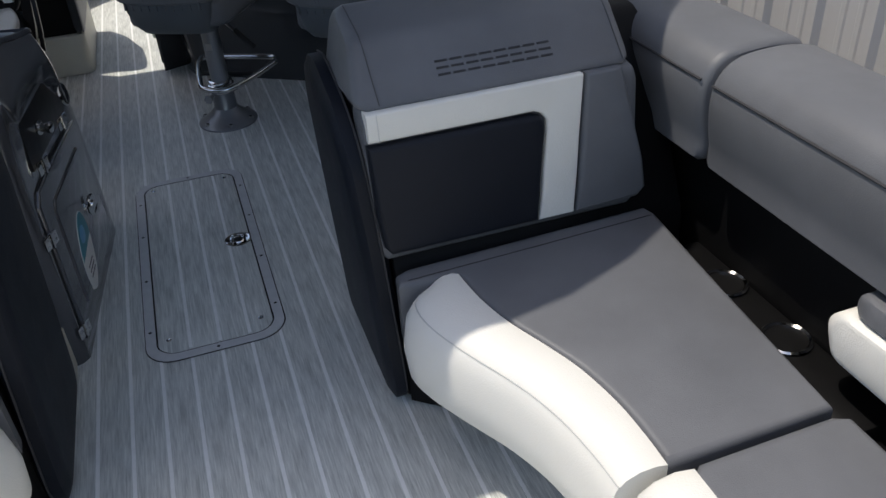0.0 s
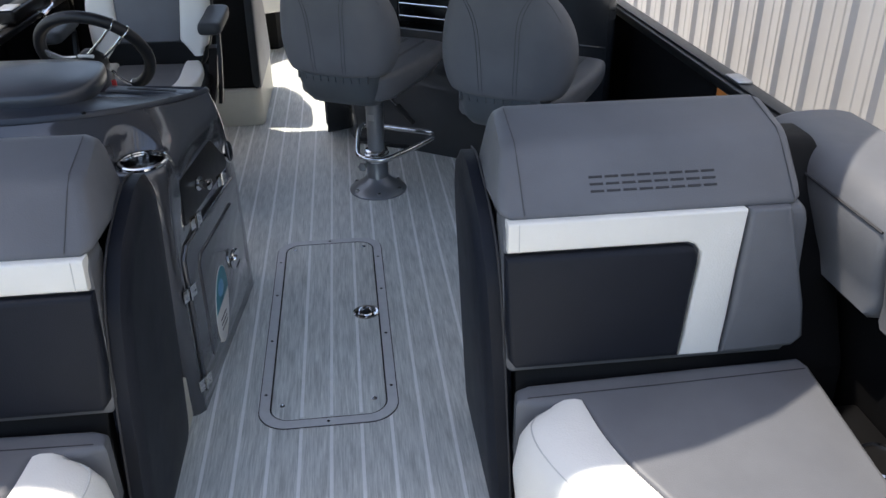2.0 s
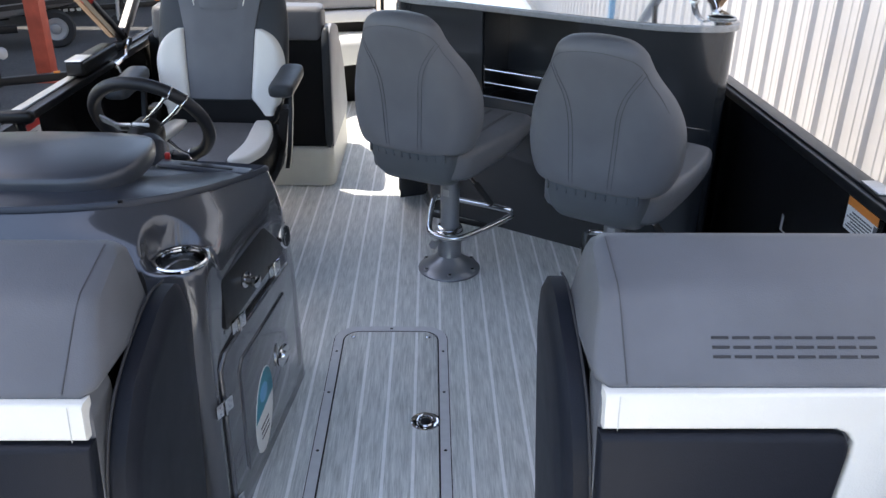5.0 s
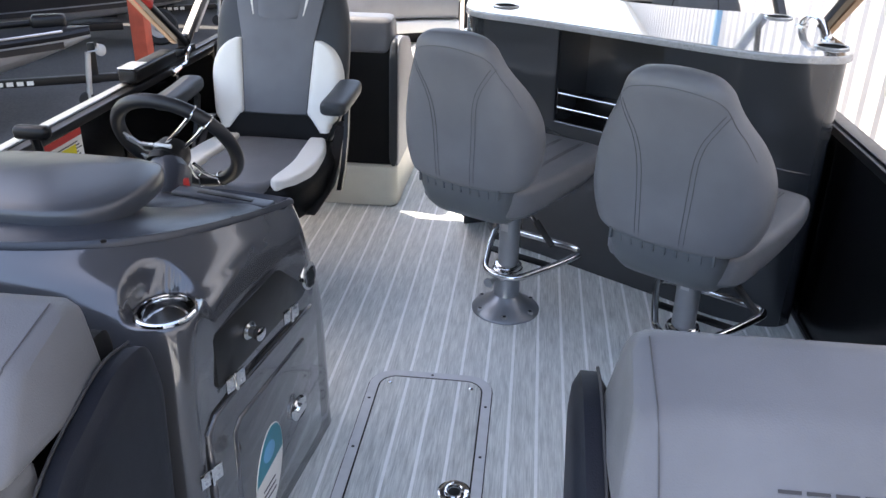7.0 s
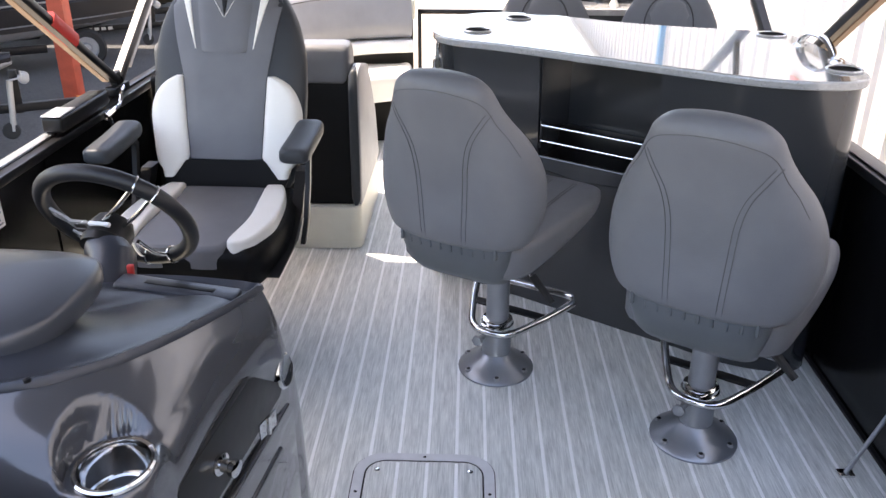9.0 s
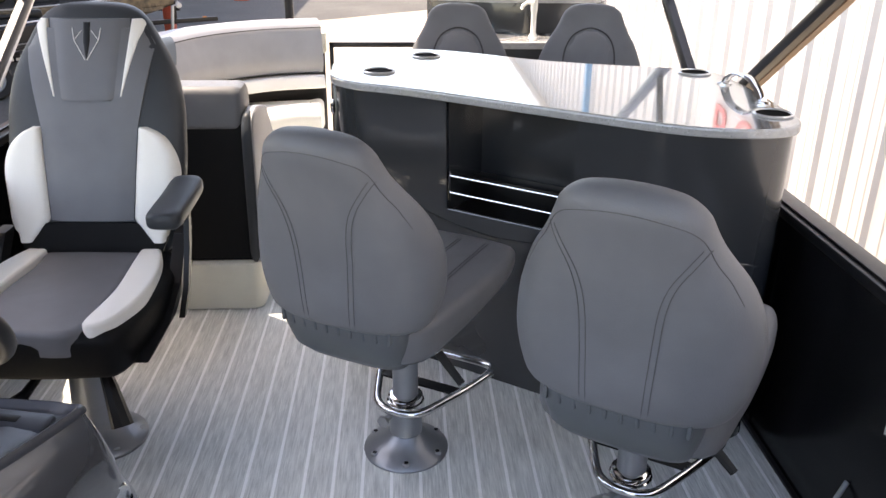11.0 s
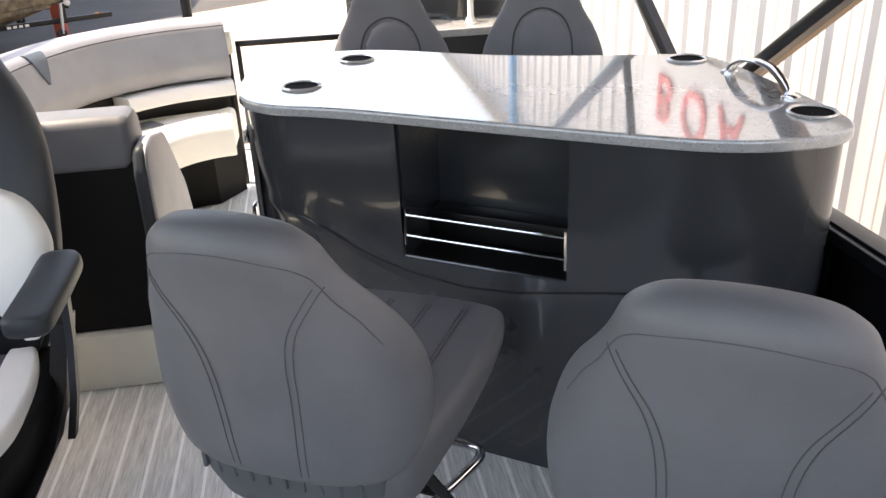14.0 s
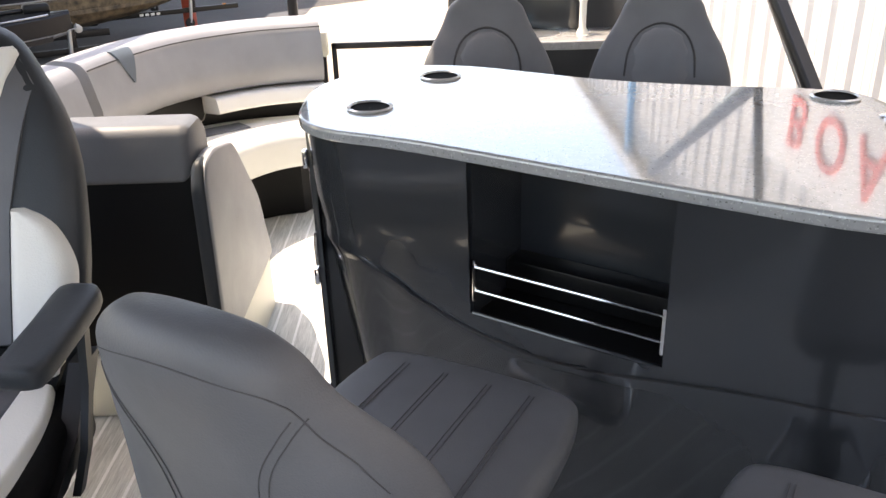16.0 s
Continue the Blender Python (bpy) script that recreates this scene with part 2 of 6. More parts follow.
def finish(bm, name, mat, angle=38):
    bmesh.ops.recalc_face_normals(bm, faces=bm.faces)
    me = bpy.data.meshes.new(name)
    bm.to_mesh(me)
    bm.free()
    me.materials.append(mat)
    me.polygons.foreach_set("use_smooth", [True] * len(me.polygons))
    me.set_sharp_from_angle(angle=radians(angle))
    return me


def thing(name, loc, label, category, rz=0.0, group=""):
    e = new(name)
    e.empty_display_size = 0.05
    e.matrix_basis = pose(*loc, 0, 0, rz)
    return tagged(e, label, category, group)


def root_of(ob):
    while ob.parent:
        ob = ob.parent
    return ob


def part(name, bm, mat, parent, label="", world_space=False, angle=38):
    """One bmesh as one mesh object under a thing or a part."""
    if world_space:
        base = root_of(parent).matrix_basis.inverted()
        bmesh.ops.transform(bm, matrix=base, verts=bm.verts)
    ob = new(name, finish(bm, name, mat, angle))
    ob.parent = parent
    if label:
        tagged(ob, label)
    return ob


def solo(name, bm, mat, label, category, kind="", origin=None, group="", angle=38):
    """A thing or a piece of the setting that is one mesh."""
    o = Vector(origin) if origin else Vector((0, 0, 0))
    bmesh.ops.translate(bm, vec=-o, verts=bm.verts)
    ob = new(name, finish(bm, name, mat, angle))
    ob.location = o
    return tagged(ob, label, category, group, kind)


def box(x0, x1, y0, y1, z0, z1, r=0.0, seg=2, bm=None):
    b = bmesh.new()
    bmesh.ops.create_cube(b, size=1.0)
    for v in b.verts:
        v.co = Vector((x0 if v.co.x < 0 else x1, y0 if v.co.y < 0 else y1, z0 if v.co.z < 0 else z1))
    if r > 0:
        bmesh.ops.bevel(b, geom=b.edges[:], offset=r, segments=seg, profile=0.5, affect="EDGES", clamp_overlap=True)
    return join(bm, b)


def join(bm, b):
    if bm is None:
        return b
    me = bpy.data.meshes.new("tmp")
    b.to_mesh(me)
    b.free()
    bm.from_mesh(me)
    bpy.data.meshes.remove(me)
    return bm


def moved(b, m):
    bmesh.ops.transform(b, matrix=m, verts=b.verts)
    return b


def curve_pts(pts, n=6, closed=False):
    """Catmull-Rom through the points."""
    p = [Vector(q) for q in pts]
    out, k = [], len(p)
    for i in range(k if closed else k - 1):
        a = p[(i - 1) % k] if closed or i > 0 else p[0] * 2 - p[1]
        b, c = p[i], p[(i + 1) % k]
        d = p[(i + 2) % k] if closed or i + 2 < k else p[-1] * 2 - p[-2]
        for j in range(n):
            t = j / n
            out.append(0.5 * (2 * b + (c - a) * t + (2 * a - 5 * b + 4 * c - d) * t * t + (3 * b - a - 3 * c + d) * t ** 3))
    if not closed:
        out.append(p[-1])
    return out


def loft(rings, closed=True, caps=True, bm=None):
    """Skin from ring to ring; each ring has the same number of points."""
    b = bmesh.new()
    rows = [[b.verts.new(Vector(p)) for p in r] for r in rings]
    n = len(rows[0])
    for r0, r1 in zip(rows, rows[1:]):
        for i in range(n if closed else n - 1):
            j = (i + 1) % n
            b.faces.new((r0[i], r0[j], r1[j], r1[i]))
    if caps and closed:
        b.faces.new(rows[0])
        b.faces.new(rows[-1])
    return join(bm, b)


def tube(pts, r, n=8, closed=False, bm=None):
    p = [Vector(q) for q in pts]
    rings, up = [], None
    for i, c in enumerate(p):
        a = p[i - 1] if i > 0 or closed else c
        d = p[(i + 1) % len(p)] if i + 1 < len(p) or closed else c
        t = (d - a).normalized()
        if up is None:
            up = t.orthogonal().normalized()
        up = (up - t * up.dot(t)).normalized()
        s = t.cross(up)
        rad = r[i] if isinstance(r, (list, tuple)) else r
        rings.append([c + (up * math.cos(2 * math.pi * k / n) + s * math.sin(2 * math.pi * k / n)) * rad for k in range(n)])
    if closed:
        rings.append(rings[0])
        b = loft(rings, True, False)
        bmesh.ops.remove_doubles(b, verts=b.verts, dist=1e-6)
        return join(bm, b)
    return loft(rings, True, True, bm)


def lathe(profile, n=28, centre=(0, 0, 0), bm=None, caps=True):
    c = Vector(centre)
    rings = [[c + Vector((r * math.cos(2 * math.pi * k / n), r * math.sin(2 * math.pi * k / n), z)) for k in range(n)] for r, z in profile]
    return loft(rings, True, caps, bm)


def offset(outline, d):
    """A closed plan outline, moved inwards by d."""
    n, out = len(outline), []
    area = sum(outline[i].x * outline[(i + 1) % n].y - outline[(i + 1) % n].x * outline[i].y for i in range(n))
    s = 1 if area > 0 else -1
    for i in range(n):
        t = (outline[(i + 1) % n] - outline[i - 1])
        nrm = Vector((-t.y, t.x, 0)).normalized() * s
        out.append(outline[i] + nrm * d)
    return out


def pillow(outline, z0, z1, r=0.02, steps=4, crown=0.0, under=0.0, bm=None):
    """A cushion or slab: closed plan outline, rounded top edge (and lower edge), slightly crowned."""
    o = [Vector((p[0], p[1], 0)) for p in outline]
    rings = []
    if under > 0:
        rings = [[Vector((p.x, p.y, z0 + under * (1 - math.cos(a)))) for p in offset(o, under * (1 - math.sin(a)))] for a in (0, math.pi / 4, math.pi / 2)]
    else:
        rings.append([Vector((p.x, p.y, z0)) for p in o])
    for k in range(steps + 1):
        a = math.pi / 2 * k / steps
        rings.append([Vector((p.x, p.y, z1 - r + r * math.sin(a))) for p in offset(o, r * (1 - math.cos(a)))])
    if crown > 0:
        c = sum(o, Vector()) / len(o)
        last = rings[-1]
        for f, h in ((0.8, 0.55), (0.5, 0.9), (0.2, 1.0)):
            rings.append([Vector((c.x + (p.x - c.x) * f, c.y + (p.y - c.y) * f, z1 + crown * h)) for p in last])
    return loft(rings, True, True, bm)


def rounded_rect(x0, x1, y0, y1, r, n=5):
    out = []
    for cx, cy, a0 in ((x1 - r, y1 - r, 0), (x0 + r, y1 - r, 90), (x0 + r, y0 + r, 180), (x1 - r, y0 + r, 270)):
        for k in range(n + 1):
            a = radians(a0 + 90 * k / n)
            out.append(Vector((cx + r * math.cos(a), cy + r * math.sin(a), 0)))
    return out


def profile_x(prof, x0, x1, r=0.012, bm=None):
    """A (y, z) section swept from x0 to x1 with softened ends."""
    p = [Vector((0, a, b)) for a, b in prof]
    c = sum(p, Vector()) / len(p)
    rings = []
    for x, f in ((x0, 1 - 2.2 * r), (x0 + r * 0.3, 1 - 0.9 * r), (x0 + r, 1.0), (x1 - r, 1.0), (x1 - r * 0.3, 1 - 0.9 * r), (x1, 1 - 2.2 * r)):
        k = 1 - (1 - f) * 4
        rings.append([Vector((x, c.y + (q.y - c.y) * k, c.z + (q.z - c.z) * k)) for q in p])
    return loft(rings, True, True, bm)


def soften(prof, r, n=4):
    """Rounds the corners of a closed (y, z) section."""
    p = [Vector((a, b, 0)) for a, b in prof]
    out, k = [], len(p)
    for i in range(k):
        a, b, c = p[i - 1], p[i], p[(i + 1) % k]
        u, v = (a - b), (c - b)
        d = min(r, u.length * 0.45, v.length * 0.45)
        s, e = b + u.normalized() * d, b + v.normalized() * d
        for j in range(n + 1):
            t = j / n
            q = s * (1 - t) ** 2 + b * 2 * t * (1 - t) + e * t * t
            out.append((q.x, q.y))
    return out


def scaled(ob, about, k, shift=(0, 0, 0)):
    """Sizes a finished thing along the boat's axes about a point, and moves it."""
    a = Vector(about)
    ob.matrix_basis = Matrix.Translation(a + Vector(shift)) @ Matrix.Diagonal((*k, 1)) @ Matrix.Translation(-a) @ ob.matrix_basis
    return ob

# ---- large structure ----
GZ = -1.08
bm = bmesh.new()
bmesh.ops.create_grid(bm, x_segments=8, y_segments=8, size=260)
bmesh.ops.translate(bm, vec=(0, 0, GZ), verts=bm.verts)
solo("ground", bm, GROUND, "worn asphalt and pale concrete yard around the boats", "ground", "structure")

FLOOR_Y0, FLOOR_Y1 = -2.7, 4.5
FX0, FX1 = -1.12, 1.18
deck = solo("floor", box(FX0 - 0.1, FX1 + 0.1, FLOOR_Y0, FLOOR_Y1, -0.06, -0.004), BLACKP, "grey woven vinyl deck with pale caulk stripes", "floor", "structure")


hull = tagged(new("hull"), "pair of aluminium pontoons under the deck", "hull", kind="structure")
for x in (-0.72, 0.80):
    part("pontoon", tube(curve_pts([(x, -2.75, -0.39), (x, -2.7, -0.39), (x, 0.0, -0.39), (x, 3.9, -0.39), (x, 4.5, -0.30)], 3), [0.30] * 10 + [0.27, 0.20, 0.10], 24), ALU, hull)
    for y in (-2.0, 0.6, 3.2):
        part("bunk", box(x - 0.12, x + 0.12, y - 0.2, y + 0.2, GZ, -0.66, 0.01), BUILDING, hull)
part("deck_edge", box(FX0 - 0.1, FX1 + 0.1, FLOOR_Y0, FLOOR_Y1, -0.10, -0.062), ALU, hull)


def corrugated(y0, y1, z0, z1, x):
    """Ribbed steel cladding: a main rib every 0.305 m and two low ribs between."""
    pts, y, p = [], y0, 0.305
    while y < y1:
        for dy, dx in ((0.0, 0.0), (0.035, 0.0), (0.052, -0.030), (0.078, -0.030), (0.095, 0.0), (0.135, 0.0), (0.143, -0.006), (0.165, -0.006), (0.173, 0.0),
                       (0.222, 0.0), (0.230, -0.006), (0.252, -0.006), (0.260, 0.0)):
            pts.append((y + dy, x + dx))
        y += p
    b = bmesh.new()
    lo = [b.verts.new((px, py, z0)) for py, px in pts]
    hi = [b.verts.new((px, py, z1)) for py, px in pts]
    for i in range(len(pts) - 1):
        b.faces.new((lo[i], lo[i + 1], hi[i + 1], hi[i]))
    return b


WX = 2.55
wall = solo("wall_east", corrugated(-9.0, 30.0, GZ, 3.5, WX), WALLPAINT, "white ribbed steel cladding of the sales building", "wall", "structure", angle=20)
part("eave_trim", box(WX - 0.12, WX + 0.06, -9.0, 30.0, 3.5, 3.62, 0.01), WALLPAINT, wall)
b = bmesh.new()
rng = random.Random(4)
for zz in (-0.95, -0.033, 0.88, 1.80, 2.70, 3.35):
    for k in range(110):
        yy = -8.95 + 0.305 * k
        bb = lathe([(0.008, 0.0), (0.008, 0.003), (0.004, 0.006)], 6)
        moved(bb, Matrix.Translation((WX - 0.001, yy + 0.016, zz + rng.uniform(-0.004, 0.004))) @ pose(0, 0, 0, 0, -90, 0))
        join(b, bb)
screws = part("screws", b, STEELDULL, wall)
tagged(screws, kind="stuff")
solo("roof", box(WX - 0.1, WX + 9.0, -9.0, 30.0, 3.62, 3.7), WALLPAINT, "white steel roof of the sales building", "roof", "structure")

dsp = thing("downspout", (WX - 0.06, 9.5, GZ), "blue square downspout on white cladding", "downspout")
part("pipe", box(-0.05, 0.02, -0.05, 0.05, 0.0, 4.65, 0.01), BLUEPAINT, dsp)

sign = thing("wall_sign", (WX - 0.04, 4.78, 1.92), "white wall sign with large red lettering", "sign")
part("panel", box(-0.012, 0.008, -2.2, 0.85, -0.34, 0.36, 0.004), WALLPAINT, sign)
for k, ch in enumerate("BOA"):
    cu = bpy.data.curves.new("letter", "FONT")
    cu.body, cu.size, cu.extrude, cu.align_x, cu.align_y = ch, 0.47, 0.006, "CENTER", "CENTER"
    tmp = new("letter", cu)
    dg = bpy.context.evaluated_depsgraph_get()
    me = bpy.data.meshes.new_from_object(tmp.evaluated_get(dg))
    bpy.data.objects.remove(tmp)
    bpy.data.curves.remove(cu)
    me.materials.clear()
    me.materials.append(SIGNRED)
    ob = new("letter", me)
    ob.parent = sign
    ob.matrix_basis = Matrix.Translation((-0.02, 0.44 - 0.465 * k, 0.0)) @ Matrix(((0, 0, -1, 0), (-1, 0, 0, 0), (0, 1, 0, 0), (0, 0, 0, 1)))


def fence(name, x_in, x_out, label):
    """Side fence of the boat: black skin, dark lower rail and an aluminium cap."""
    s = 1 if x_out > x_in else -1
    f = tagged(new(name), label, "fence", kind="structure")
    f.empty_display_size = 0.05
    a, c = sorted((x_in, x_in + s * 0.028))
    part("panel", box(a, c, FLOOR_Y0, 3.93, 0.012, 0.632), FENCE, f)
    a, c = sorted((x_in - s * 0.006, x_in + s * 0.05))
    part("top_rail", box(a, c, FLOOR_Y0, 3.93, 0.632, 0.660, 0.005), DARKRAIL, f)
    a, c = sorted((x_in + s * (0.008 if s > 0 else 0.024), x_in + s * 0.056))
    part("rail_cap", box(a, c, FLOOR_Y0, 1.545 if s < 0 else 3.93, 0.661, 0.668, 0.002), ALU if s < 0 else DARKRAIL, f)
    if s < 0:
        part("rail_cap", box(a, c, 1.549, 3.93, 0.661, 0.668, 0.002), DARKRAIL, f)
    a, c = sorted((x_in - s * 0.012, x_in + s * 0.03))
    part("lower_rail", box(a, c, FLOOR_Y0, 3.93, 0.0, 0.011, 0.003), DARKRAIL, f)
    for y in (-1.8, -0.4, 0.35, 1.42, 2.6):
        a, c = sorted((x_in - s * 0.001, x_in - s * 0.004))
        part("seam_strip", box(a, c, y - 0.012, y + 0.012, 0.02, 0.63), FENCE, f)
    return f


fence("fence_1", 1.18, 1.3, "gloss black boat side panel with dark top rail")
fence("fence_2", -1.12, -1.2, "gloss black boat side panel with bright aluminium cap")

# ---- chaise lounges by the aisle ----
FO = Vector((0, -0.415, 0.412))
FD = Vector((0, 0.10, 1.0)).normalized()
FN = Vector((0, -FD.z, FD.y))


def on_face(b, lift=0.0):
    """Lays a plan (x, s, height) bmesh on the leaning face of a backrest."""
    for v in b.verts:
        x, s, h = v.co
        v.co = FO + FD * s + FN * (h + lift) + Vector((x, 0, 0))
    return b


def chaise(sign_x, shift, drop=0.0):
    mir = Matrix.Translation((shift, -0.055 - drop, -drop)) @ Matrix.Diagonal((sign_x, 1, 1, 1))
    t = thing("chaise_lounge", (0.65 * sign_x + shift, -0.6, 0.0), "black chaise lounge with grey and white vinyl backrest and cushion", "lounge")

    def p(name, b, mat, par, label="", angle=38):
        return part(name, moved(b, mir), mat, par, label, True, angle)

    b = profile_x(soften([(-0.405, 0.018), (-0.425, 0.10), (-0.405, 0.42), (-0.372, 0.60), (-0.302, 0.69), (-0.15, 0.745), (-0.055, 0.735), (-0.026, 0.66), (-0.022, 0.30), (-0.03, 0.018)], 0.035), 0.348, 0.404, 0.016)
    for v in b.verts:
        v.co.x -= 0.048 * v.co.z
    shell = p("shell", b, CHARCOAL, t, "charcoal vinyl side shell with welted edge")
    pts = curve_pts([(0.404 - 0.048 * z, y - 0.002, z) for y, z in ((-0.413, 0.05), (-0.424, 0.12), (-0.404, 0.42), (-0.371, 0.60), (-0.301, 0.689), (-0.15, 0.743), (-0.06, 0.733))], 5)
    p("welt", tube([q + Vector((-0.016, 0, 0.002)) for q in pts], 0.0024, 6), THREAD, shell)
    b = profile_x(soften([(-0.41, 0.02), (-0.42, 0.20), (-0.412, 0.36), (-0.385, 0.405), (-0.26, 0.64), (-0.16, 0.75), (-0.04, 0.75), (-0.03, 0.30), (-0.035, 0.018)], 0.03), 0.389, 1.06, 0.004)
    p("back_shell", b, BLACKV, t)
    base_o = curve_pts([(0.42, -0.38), (0.50, -0.50), (0.58, -0.62), (0.64, -0.76), (0.68, -0.90), (0.70, -1.04), (0.70, -1.90), (1.05, -1.90), (1.05, -1.0), (1.05, -0.38)], 3, True)
    p("base", pillow(base_o, 0.018, 0.25, 0.01), BLACKV, t)
    # backrest
    back = p("backrest", profile_x(soften([(-0.410, 0.402), (-0.380, 0.71), (-0.29, 0.72), (-0.34, 0.395)], 0.02), 0.364, 0.935, 0.016), GREY, t)
    left_o = [Vector((x, y, 0)) for x, y in ((0.385, 0.012), (0.698, 0.012), (0.706, 0.06), (0.714, 0.14), (0.722, 0.205), (0.722, 0.222), (0.714, 0.236), (0.698, 0.242), (0.364, 0.242), (0.366, 0.10), (0.372, 0.03))]
    p("dark_panel", on_face(pillow(left_o, -0.02, 0.016, 0.013)), CHARCOAL, back, "charcoal vinyl insert")
    band = [Vector((x, y, 0)) for x, y in ((0.368, 0.248), (0.700, 0.248), (0.716, 0.241), (0.727, 0.226), (0.727, 0.205), (0.719, 0.14), (0.711, 0.06), (0.703, 0.012), (0.783, 0.012), (0.792, 0.10), (0.800, 0.20), (0.808, 0.305), (0.368, 0.305))]
    bd = p("white_band", on_face(pillow(band, -0.02, 0.010, 0.006)), WHITE, back, "white vinyl band turning down the backrest")
    right_o = [Vector((x, y, 0)) for x, y in ((0.788, 0.012), (0.930, 0.014), (0.952, 0.034), (0.944, 0.10), (0.892, 0.305), (0.813, 0.305), (0.805, 0.20), (0.797, 0.10))]
    p("grey_panel", on_face(pillow(right_o, -0.02, 0.014, 0.012)), GREY, back)
    p("seam", tube([FO + FD * s + FN * 0.0105 + Vector((0.388, 0, 0)) for s in (0.248, 0.27, 0.302)], 0.0009, 5), THREADW, bd)
    prof = soften([(-0.388, 0.712), (-0.276, 0.819), (-0.143, 0.849), (-0.105, 0.83), (-0.12, 0.70)], 0.026, 6)
    bolster = profile_x(prof, 0.354, 0.925, 0.022)
    for v in bolster.verts:
        if v.co.x < 0.42:
            v.co.x += 0.030 * max(0.0, min(1.0, (v.co.z - 0.73) / 0.12))
    bol = p("head_bolster", bolster, GREY, back, "grey vinyl headrest bolster")
    for x in (0.400, 0.903):
        seam = [(x, y - 0.0005, z + 0.0005) for y, z in ((-0.378, 0.722), (-0.337, 0.7610), (-0.300, 0.7965), (-0.268, 0.8205), (-0.21, 0.8340), (-0.155, 0.8465))]
        p("seam", tube(seam, 0.0011, 5), SEAM, bol)
    # eight plain dark marks where the maker's name stands
    y0, z0 = -0.3515, 0.7468
    n_dir = Vector((0, -0.691, 0.723))
    u_dir = Vector((0, 0.723, 0.691))
    for k in range(8):
        x0 = 0.526 + 0.0302 * k
        w, h, s = 0.0245, 0.034, 0.0040
        mk = bmesh.new()
        for ax, bx, ay, by in ((0, w, 0.001, s + 0.001), (0, w, h * 0.5 - s / 2, h * 0.5 + s / 2), (0, w, h - s - 0.001, h - 0.001)):
            bb = box(x0 + ax, x0 + bx, ay, by, -0.004, 0.0016)
            for v in bb.verts:
                v.co = Vector((v.co.x, y0, z0)) + u_dir * v.co.y + n_dir * v.co.z
            join(mk, bb)
        p("stitched_mark", mk, THREAD, bol)
    # seat
    s_curve = [(0.501, -0.481), (0.514, -0.565), (0.538, -0.648), (0.574, -0.728), (0.606, -0.808), (0.626, -0.900), (0.632, -0.975), (0.633, -1.036)]
    s_in = curve_pts([(x, y, 0) for x, y in s_curve], 4)
    grey_o = [Vector((0.940, -1.030, 0)), Vector((0.955, -0.70, 0)), Vector((0.970, -0.44, 0)), Vector((0.955, -0.408, 0)), Vector((0.70, -0.415, 0)), Vector((0.41, -0.424, 0)), Vector((0.382, -0.436, 0)), Vector((0.378, -0.472, 0)), Vector((0.42, -0.481, 0))] + s_in
    def rise(b):
        for v in b.verts:
            v.co.z += 0.055 * (v.co.y + 0.80) * min(1.0, max(0.0, (v.co.z - 0.2) / 0.1))
        return b

    seat = p("seat_cushion", rise(pillow(grey_o, 0.235, 0.368, 0.014, 4)), GREY, t, "grey vinyl seat cushion")
    p("seam", rise(tube([(0.40, -0.466, 0.3688), (0.70, -0.458, 0.3692), (0.955, -0.448, 0.3688)], 0.001, 5)), THREAD, seat)
    outer = curve_pts([(0.535, -1.036, 0), (0.528, -0.965, 0), (0.510, -0.875, 0), (0.476, -0.785, 0), (0.428, -0.695, 0), (0.388, -0.610, 0), (0.372, -0.545, 0), (0.384, -0.498, 0), (0.43, -0.481, 0)], 4)
    # the pale front edge rolls down over the seat's front
    n = len(outer)
    inner = [s_in[min(len(s_in) - 1, round((n - 1 - i) * (len(s_in) - 1) / (n - 1)))] for i in range(n)]
    rows = []
    for f, z in ((0.92, 0.190), (1.02, 0.205), (1.06, 0.26), (1.0, 0.318), (0.9, 0.346), (0.74, 0.362), (0.5, 0.371), (0.22, 0.372), (0.02, 0.367), (0.0, 0.26)):
        rows.append([Vector((i.x + (o.x - i.x) * f, i.y + (o.y - i.y) * f, z)) for o, i in zip(outer, inner)])
    ring = [[r[k] for r in rows] for k in range(n)]
    wp = p("white_edge", rise(loft(ring, True, True)), WHITE, seat, "white vinyl rolled front edge", 50)
    seam = [Vector((i.x + (o.x - i.x) * 0.86, i.y + (o.y - i.y) * 0.86, 0.3515)) for o, i in zip(outer, inner)]
    p("seam", rise(tube(seam, 0.0014, 5)), THREADW, wp)
    # the next cushion along the same base
    t2 = p("rear_cushion", pillow([Vector(q) for q in ((0.645, -1.90, 0), (0.93, -1.90, 0), (0.94, -1.07, 0), (0.91, -1.052, 0), (0.67, -1.056, 0), (0.645, -1.08, 0))], 0.235, 0.368, 0.016, 4), GREY, t, "grey vinyl seat cushion")
    rows = [[Vector((x, y, z)) for x, z in ((0.655, 0.24), (0.655, 0.367), (0.63, 0.372), (0.59, 0.365), (0.562, 0.345), (0.548, 0.30), (0.548, 0.24))] for y in (-1.058, -1.066, -1.10, -1.5, -1.9)]
    for k, v in enumerate(rows[0]):
        rows[0][k] = Vector((0.605 + (v.x - 0.605) * 0.86, v.y, 0.31 + (v.z - 0.31) * 0.86))
    p("white_edge", loft(rows, True, True), WHITE, t2, "white vinyl rolled front edge", 50)
    return t


chaise(1, 0.0)
chaise(-1, 0.018, 0.011)
kick = thing("toe_kick", (-0.385, -0.005, 0), "white plastic toe kick at the foot of the lounge", "toe kick")
part("board", profile_x(soften([(-0.03, 0.0), (-0.015, 0.17), (0.0, 0.17), (0.005, 0.0)], 0.008), -0.16, 0.028, 0.004), CREAM, kick)

